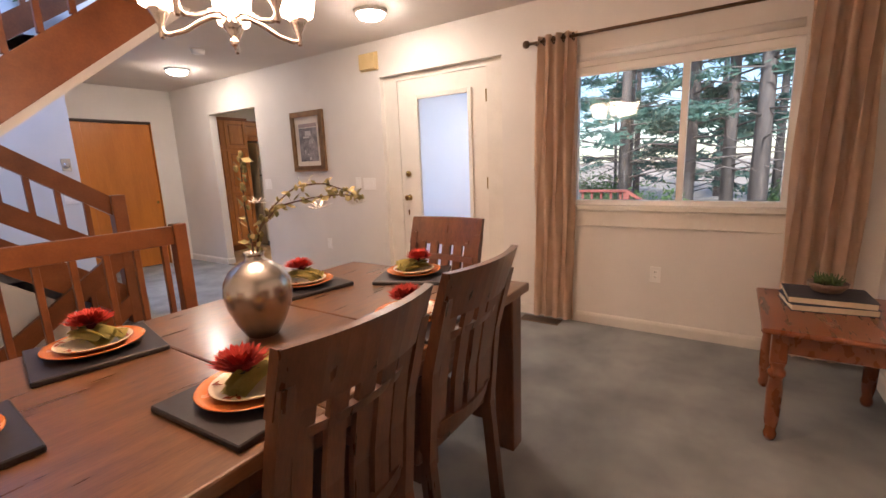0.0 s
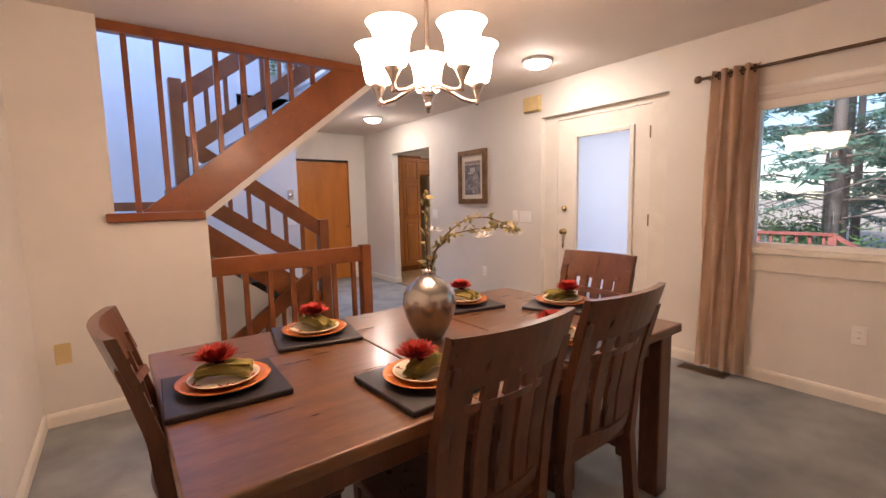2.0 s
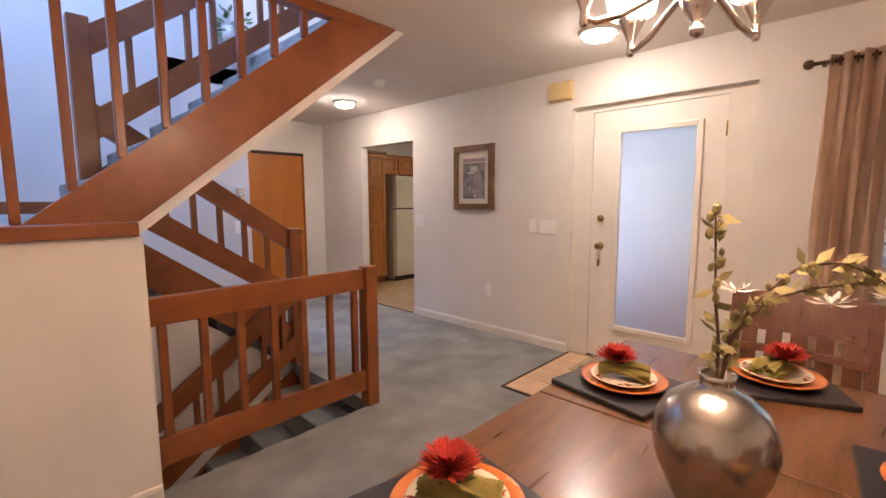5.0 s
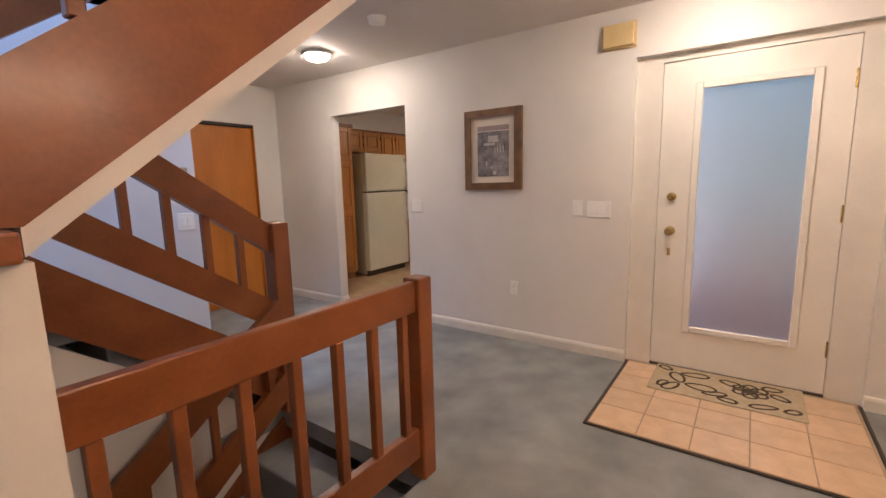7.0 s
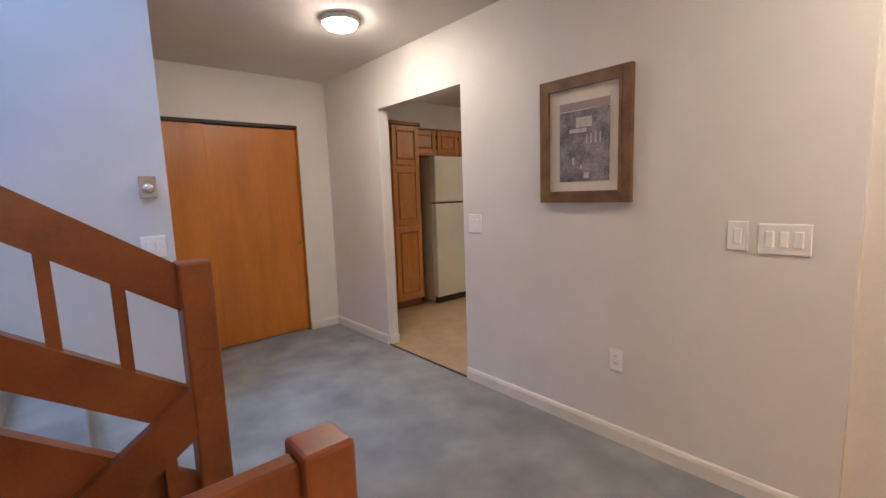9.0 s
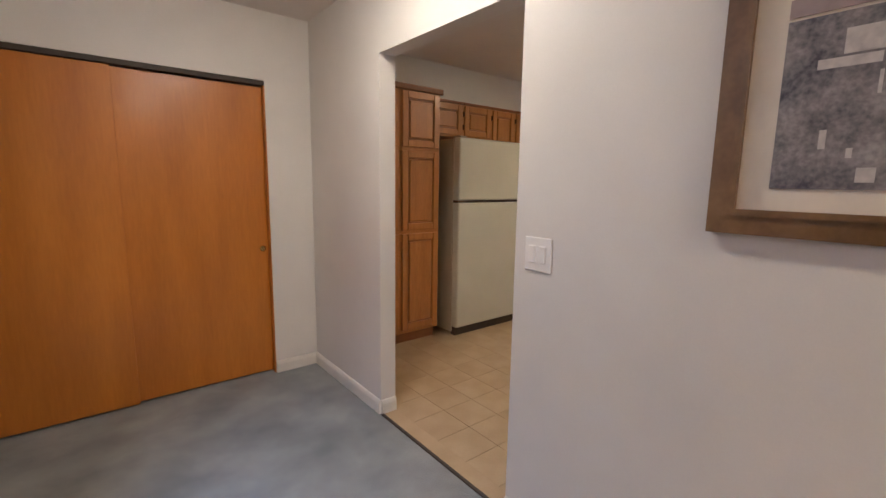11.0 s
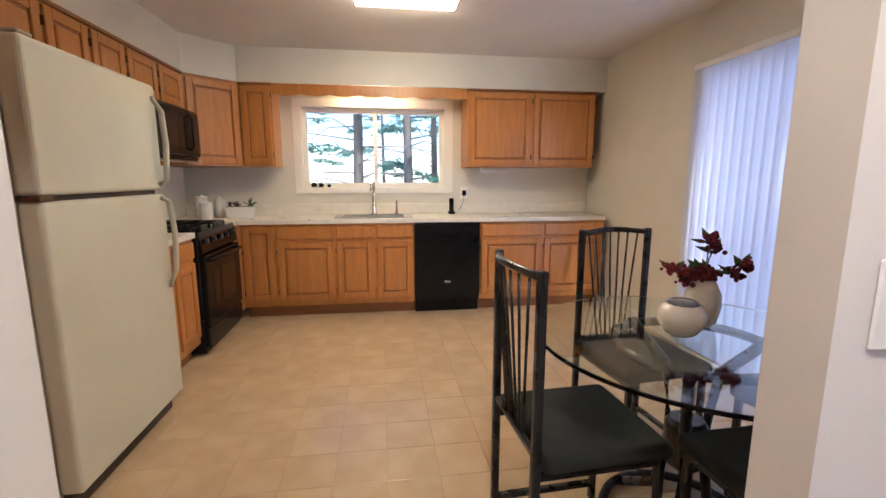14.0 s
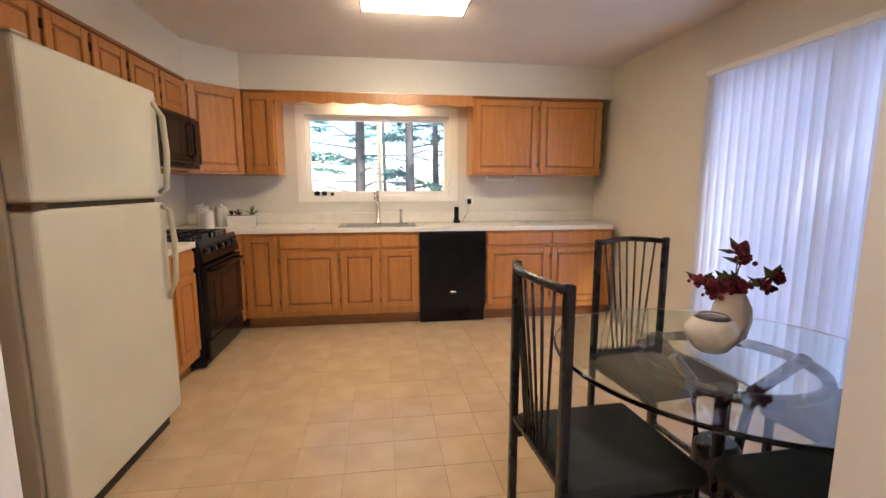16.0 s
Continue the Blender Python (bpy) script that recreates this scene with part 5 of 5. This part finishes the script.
for q in ((-0.04, 0.22, 0.15, 0.045, 25), (-0.05, 0.20, 0.17, 0.05, -95), (-0.06, 0.24, 0.14, 0.04, 150), (0.10, 0.24, 0.16, 0.04, -80), (0.13, 0.30, 0.09, 0.03, 60),
          (-0.13, 0.10, 0.13, 0.03, -70), (-0.15, 0.02, 0.10, 0.03, -100), (-0.12, -0.27, 0.14, 0.03, 110), (-0.15, -0.30, 0.08, 0.03, -60), (0.12, 0.02, 0.12, 0.04, -110),
          (0.14, -0.30, 0.10, 0.035, 100), (0.0, -0.33, 0.10, 0.03, 60), (-0.15, 0.34, 0.09, 0.03, -20)):
    leaf_loop(*q)
for k in range(6):
    leaf_loop(0.035, -0.14, 0.095, 0.040, 60 * k, 0.4)
for k in range(5):
    leaf_loop(0.035, -0.14, 0.035, 0.012, 72 * k + 20)

structure("drywall_seam", block(W - 0.0005, W + 0.002, 4.30, 4.79, 1.206, 1.208, 0.0005), WALL, "faint raised drywall seam beside the kitchen opening", "trim")

# picture and wall plates
t = thing("framed_picture", pose(0, 0, 0), "framed garden print in a dark gilt frame", "picture")
part("frame", wall_boxes("y", 3.69, 4.21, 3.385, 3.413, 1.255, 1.90, [(3.745, 4.155, 1.31, 1.845)]), FRAMEWOOD, t)
part("inner_frame", wall_boxes("y", 3.735, 4.165, 3.378, 3.392, 1.30, 1.855, [(3.750, 4.150, 1.315, 1.840)]), FRAMEWOOD, t)
part("mat_board", block(3.402, 3.405, 3.746, 4.154, 1.311, 1.844, 0), MATBOARD, t)
part("print", block(3.398, 3.4015, 3.805, 4.09, 1.365, 1.725, 0), PRINT, t)
part("printed_sky", block(3.398, 3.4015, 3.805, 4.09, 1.732, 1.77, 0), surface("print_sky", (0.30, 0.23, 0.22), (0.38, 0.30, 0.28), 20, 0.6, 0), t)
PALE = surface("print_highlight", (0.40, 0.37, 0.36), (0.62, 0.58, 0.54), 40, 0.6, 0)
for q in ((3.90, 3.99, 1.64, 1.69), (3.93, 4.03, 1.615, 1.635), (3.85, 3.858, 1.555, 1.61), (3.875, 3.883, 1.555, 1.61), (3.90, 3.907, 1.555, 1.605), (3.925, 3.931, 1.555, 1.60), (3.915, 3.945, 1.38, 1.41), (4.00, 4.012, 1.45, 1.49), (3.955, 3.965, 1.43, 1.45)):
    part("printed_highlight", block(3.3972, 3.398, q[0], q[1], q[2], q[3], 0), PALE, t)


def plate(name, y, z, w, h, label, kind, n, x=W, paint=PLASTIC):
    t = thing(name, pose(0, 0, 0), label, kind)
    part("plate", block(x - 0.007, x, y - w / 2, y + w / 2, z - h / 2, z + h / 2, 0.003), paint, t)
    for i in range(n):
        c = y + (i - (n - 1) / 2) * 0.046
        if kind == "outlet":
            for d in (-0.019, 0.019):
                part("socket", block(x - 0.010, x - 0.006, c - 0.014, c + 0.014, z + d - 0.013, z + d + 0.013, 0.003), PLASTIC, t)
                for e in (-0.005, 0.005):
                    part("slot", block(x - 0.0105, x - 0.0098, c + e - 0.001, c + e + 0.001, z + d - 0.004, z + d + 0.006, 0), DARKTRIM, t)
        else:
            part("rocker", block(x - 0.012, x - 0.006, c - 0.015, c + 0.015, z - 0.032, z + 0.032, 0.003), PLASTIC, t)
    return t


plate("dimmer_switch", 3.248, 1.116, 0.075, 0.120, "white single light switch plate", "switch", 1)
plate("triple_switch", 3.094, 1.108, 0.168, 0.120, "white triple light switch plate", "switch", 3)
plate("wall_outlet", 3.761, 0.445, 0.070, 0.115, "white wall outlet below the picture", "outlet", 1)
plate("wall_outlet", 0.41, 0.440, 0.070, 0.115, "white wall outlet below the window", "outlet", 1)
plate("kitchen_switch", 4.762, 1.117, 0.120, 0.124, "white double rocker switch beside the kitchen opening", "switch", 2)
t = thing("door_chime", pose(0, 0, 0), "yellowed plastic door chime box high on the wall", "door chime")
part("cover", block(3.365, W, 2.890, 3.088, 2.190, 2.332, 0.006, 2), IVORY, t)
part("base", block(3.395, W, 2.880, 3.098, 2.180, 2.342, 0.003), IVORY, t)
t = thing("stair_wall_plate", pose(0, 0, 0), "almond blank wall plate on the half wall", "wall plate")
part("plate", block(-0.474, -0.397, 3.243, 3.25, 0.372, 0.497, 0.003), IVORY, t)
t = thing("thermostat", pose(0, 0, 0), "square grey thermostat on the stairwell wall", "thermostat")
part("plate", block(1.655, 1.735, 5.515, 5.53, 1.355, 1.475, 0.004), STEEL, t)
b = bmesh.new()
lathe(b, [(0.028, 0), (0.026, 0.014), (0.008, 0.018)], seg=20)
bmesh.ops.rotate(b, matrix=Matrix.Rotation(radians(90), 3, "X"), verts=b.verts)
bmesh.ops.translate(b, vec=(1.695, 5.515, 1.405), verts=b.verts)
part("dial", b, STEEL, t)
t = thing("stair_switch", pose(0, 0, 0), "white double switch on the stairwell wall", "switch")
part("plate", block(1.63, 1.75, 5.523, 5.53, 1.03, 1.15, 0.003), PLASTIC, t)
for x in (1.667, 1.713):
    part("rocker", block(x - 0.015, x + 0.015, 5.518, 5.524, 1.06, 1.12, 0.003), PLASTIC, t)
t = thing("newel_latch", pose(0, 0, 0), "small metal latch plate on the newel post", "latch")
part("plate", block(1.709, 1.713, 4.385, 4.415, 0.735, 0.79, 0.001), STEEL, t)
t = thing("floor_register", pose(3.29, 1.22, 0), "brown metal floor register under the curtain", "floor register")
part("frame", block(-0.065, 0.065, -0.16, 0.16, 0.0005, 0.006, 0.002), BRONZE, t)
for i in range(13):
    part("louvre", block(-0.05, 0.05, -0.145 + 0.0235 * i, -0.135 + 0.0235 * i, 0.006, 0.009, 0.001), DARKTRIM, t)

# side table with books and plant
t = thing("side_table", pose(2.62, -0.46, 0), "cherry wood side table with turned legs", "side table")
part("top", block(-0.37, 0.33, -0.24, 0.30, 0.515, 0.54, 0.008, 2), ENDWOOD, t)
part("apron", block(-0.30, 0.26, 0.22, 0.24, 0.42, 0.515, 0.003), ENDWOOD, t)
part("apron", block(-0.30, 0.26, -0.20, -0.18, 0.42, 0.515, 0.003), ENDWOOD, t)
part("apron", block(-0.31, -0.29, -0.18, 0.22, 0.42, 0.515, 0.003), ENDWOOD, t)
part("apron", block(0.25, 0.27, -0.18, 0.22, 0.42, 0.515, 0.003), ENDWOOD, t)
for x in (-0.295, 0.255):
    for y in (-0.19, 0.23):
        b = bmesh.new()
        lathe(b, [(0.018, 0), (0.024, 0.015), (0.026, 0.03), (0.020, 0.05), (0.028, 0.10), (0.030, 0.24), (0.024, 0.30), (0.034, 0.315), (0.034, 0.33), (0.024, 0.345), (0.030, 0.365), (0.030, 0.375)], x, y, 20)
        box(b, x - 0.03, x + 0.03, y - 0.03, y + 0.03, 0.375, 0.515, 0.004)
        part("leg", b, ENDWOOD, t)
for i, (z, c) in enumerate(((0.541, (0.02, 0.03, 0.06)), (0.574, (0.03, 0.03, 0.035)))):
    bk = thing("book", pose(2.70, -0.42, z, 0, 0, 8 - 6 * i), "hardback book with a dark cover lying flat", "book", "books on the side table")
    part("pages", block(-0.115, 0.12, -0.155, 0.155, 0.003, 0.029, 0.001), CREAM, bk)
    cov = surface("book_cover", c, tuple(v * 1.4 for v in c), 12, 0.5, 0.05)
    part("cover", block(-0.12, 0.125, -0.16, 0.16, 0.029, 0.032, 0.001), cov, bk)
    part("cover", block(-0.12, 0.125, -0.16, 0.16, 0.0, 0.003, 0.001), cov, bk)
t = thing("potted_succulent", pose(2.71, -0.42, 0.607), "small green succulent in a shallow brown bowl", "plant")
b = bmesh.new()
lathe(b, [(0.035, 0), (0.055, 0.008), (0.075, 0.035), (0.078, 0.05), (0.070, 0.05), (0.060, 0.035), (0.01, 0.03)], seg=28)
part("bowl", b, surface("brown_bowl", (0.16, 0.09, 0.06), (0.26, 0.16, 0.11), 12, 0.5, 0.1), t)
rnd = random.Random(12)
b = bmesh.new()
for k in range(70):
    a, el, r0 = rnd.uniform(0, 6.28), rnd.uniform(0.1, 1.4), rnd.uniform(0, 0.05)
    c = Vector((r0 * math.cos(a * 3), r0 * math.sin(a * 3), 0.045))
    d = Vector((math.cos(a) * math.cos(el), math.sin(a) * math.cos(el), math.sin(el)))
    tube(b, [c, c + d * 0.025, c + d * 0.05], 0.006, 5, 0.001)
part("leaves", b, LEAF, t)

# plant hanging at the upstairs railing
t = thing("hanging_plant", pose(1.66, 5.40, 2.80), "green leafy plant in a white pot on the stairwell wall", "plant")
b = bmesh.new()
lathe(b, [(0.06, 0), (0.085, 0.01), (0.10, 0.13), (0.09, 0.13), (0.085, 0.11)], seg=24)
part("pot", b, WHITE, t)
part("bracket", block(-0.02, 0.02, -0.06, 0.13, -0.012, 0.0, 0.002), BRONZE, t)
b = bmesh.new()
for k in range(90):
    a, el = rnd.uniform(0, 6.28), rnd.uniform(-0.7, 1.3)
    d = Vector((math.cos(a) * math.cos(el), math.sin(a) * math.cos(el), math.sin(el)))
    p = Vector((0, 0, 0.15)) + d * rnd.uniform(0.05, 0.17)
    u = d.orthogonal().normalized() * 0.022
    b.faces.new([b.verts.new(v) for v in (p, p + d * 0.03 + u, p + d * 0.075, p + d * 0.03 - u)])
tagged(part("leaves", b, LEAF, t), kind="stuff")

# outdoors
structure("ground", block(3.72, 160, -120, 120, -0.62, -0.6, 0), SOIL, "leaf-littered woodland ground", "ground")
dk = thing("deck", pose(0, 0, 0), "red-stained wooden deck with railing", "deck")
for i in range(26):
    part("board", block(3.56 + 0.145 * i, 3.56 + 0.145 * i + 0.138, -3.4, 3.07, -0.09, -0.05, 0.003), DECKWOOD, dk)
part("top_rail", block(7.30, 7.42, 1.37, 3.0, 0.73, 0.77, 0.004), DECKWOOD, dk)
part("low_rail", block(7.33, 7.37, 1.37, 3.0, 0.06, 0.10, 0.003), DECKWOOD, dk)
part("stair_rail", prism(bmesh.new(), [(1.37, 0.77), (0.45, 0.18), (0.45, 0.13), (1.37, 0.72)], 7.32, 7.41, "x"), DECKWOOD, dk)
for i in range(11):
    y = 1.44 + 0.147 * i
    part("baluster", block(7.335, 7.370, y, y + 0.035, 0.10, 0.73, 0.002), DECKWOOD, dk)
for y in (1.37, 2.95):
    part("post", block(7.31, 7.40, y - 0.045, y + 0.045, -0.6, 0.729, 0.004), DECKWOOD, dk)


def pine(x, y, h, seed, r, base, gaps):
    rnd = random.Random(seed)
    t = thing("pine_tree", pose(x, y, -0.6), "tall pine with dark bark and drooping blue-green boughs", "tree", "trees outside")
    b = bmesh.new()
    tube(b, [(0, 0, 0), (rnd.uniform(-.1, .1), rnd.uniform(-.1, .1), h * 0.4), (rnd.uniform(-.2, .2), rnd.uniform(-.2, .2), h)], r, 10, r * 0.35)
    part("trunk", b, BARK, t)
    lim, verts, faces = bmesh.new(), [], []
    n = int(h * 5)
    for i in range(n):
        z = base * 0.6 + (h - base * 0.6 - 0.1) * (i / n) ** 1.1
        a, L = rnd.uniform(0, 6.28), rnd.uniform(1.0, 2.6) * (1.15 - 0.6 * i / n)
        d = Vector((math.cos(a), math.sin(a), rnd.uniform(-0.12, 0.25)))
        p0 = Vector((0, 0, z))
        pts = [p0, p0 + d * L * 0.5 + Vector((0, 0, 0.06)), p0 + d * L - Vector((0, 0, 0.15 * L))]
        tube(lim, pts, 0.022, 4, 0.006)
        if z < base or rnd.random() < gaps:
            continue
        for k in range(int(60 * L)):
            u = rnd.uniform(0.3, 1.03)
            c = p0 + d * L * u - Vector((0, 0, 0.15 * L * u * u)) + Vector((rnd.gauss(0, 0.13), rnd.gauss(0, 0.13), rnd.gauss(0.0, 0.06)))
            e = Vector((rnd.gauss(0, 1), rnd.gauss(0, 1), rnd.gauss(0, 0.5))).normalized()
            s = e.orthogonal().normalized() * rnd.uniform(0.02, 0.045)
            q = len(verts)
            L2 = rnd.uniform(0.08, 0.20)
            verts.extend([c - e * L2 - s * 0.3, c + s, c + e * L2, c - s])
            faces.append((q, q + 1, q + 2, q + 3))
    tagged(part("limbs", lim, BARK, t), kind="stuff")
    m = bpy.data.meshes.new("crown")
    m.from_pydata(verts, [], faces)
    m.materials.append(NEEDLES)
    o = new("crown", m)
    o.parent = t
    tagged(o, kind="stuff")
    return t


for i, (x, y, h, r, base, gaps) in enumerate((
        (12.0, 2.34, 11, 0.15, 2.2, 0.45), (12.0, 0.96, 12, 0.20, 2.6, 0.30), (12.2, 0.11, 12, 0.15, 2.4, 0.30), (11.5, -0.45, 11, 0.19, 2.4, 0.35), (13.5, -3.2, 11, 0.16, 1.5, 0.3),
        (15.5, 2.9, 12, 0.13, 1.2, 0.35), (16.5, 1.3, 12, 0.12, 1.0, 0.35), (18.5, -1.2, 13, 0.14, 1.2, 0.35), (20.0, 3.4, 13, 0.14, 1.0, 0.4), (21.0, -5.0, 13, 0.15, 1.0, 0.35), (23.0, 0.6, 14, 0.14, 1.0, 0.4),
        (14.0, 6.03, 12, 0.14, 2.2, 0.82), (14.0, 4.78, 11, 0.13, 1.6, 0.66), (25.0, 5.3, 13, 0.09, 1.2, 0.7), (26.0, 9.4, 12, 0.09, 1.4, 0.65))):
    pine(x, y, h, 100 + i, r, base, gaps)


def bush(x, y, r, seed):
    rnd = random.Random(seed)
    verts, faces = [], []
    for k in range(900):
        a, el = rnd.uniform(0, 6.28), rnd.uniform(0, 1.5)
        q = rnd.uniform(0.5, 1.05) * (1 + 0.25 * math.sin(a * 3 + seed))
        c = Vector((math.cos(a) * math.cos(el) * r * q, math.sin(a) * math.cos(el) * r * q, math.sin(el) * r * q * 0.9))
        e = Vector((rnd.gauss(0, 1), rnd.gauss(0, 1), rnd.gauss(0, 1))).normalized()
        s, L = e.orthogonal().normalized() * 0.03, 0.07
        n = len(verts)
        verts.extend([c - e * L, c + s, c + e * L, c - s])
        faces.append((n, n + 1, n + 2, n + 3))
    m = bpy.data.meshes.new("bush")
    m.from_pydata(verts, [], faces)
    m.materials.append(SHRUB)
    o = new("bush", m)
    o.matrix_world = pose(x, y, -0.6)
    return tagged(o, "loose green understorey shrub behind the deck", "shrub", "shrubs outside", "stuff")


for i, (x, y, r) in enumerate(((8.8, 0.2, 0.9), (9.2, 2.2, 1.0), (10.5, -2.6, 1.2), (11.5, 1.4, 1.1), (13, -1.0, 1.3), (18.5, 5.2, 1.3), (20, 7.8, 1.4), (15.0, 3.5, 1.3), (10.2, 4.6, 0.9))):
    bush(x, y, r, i)
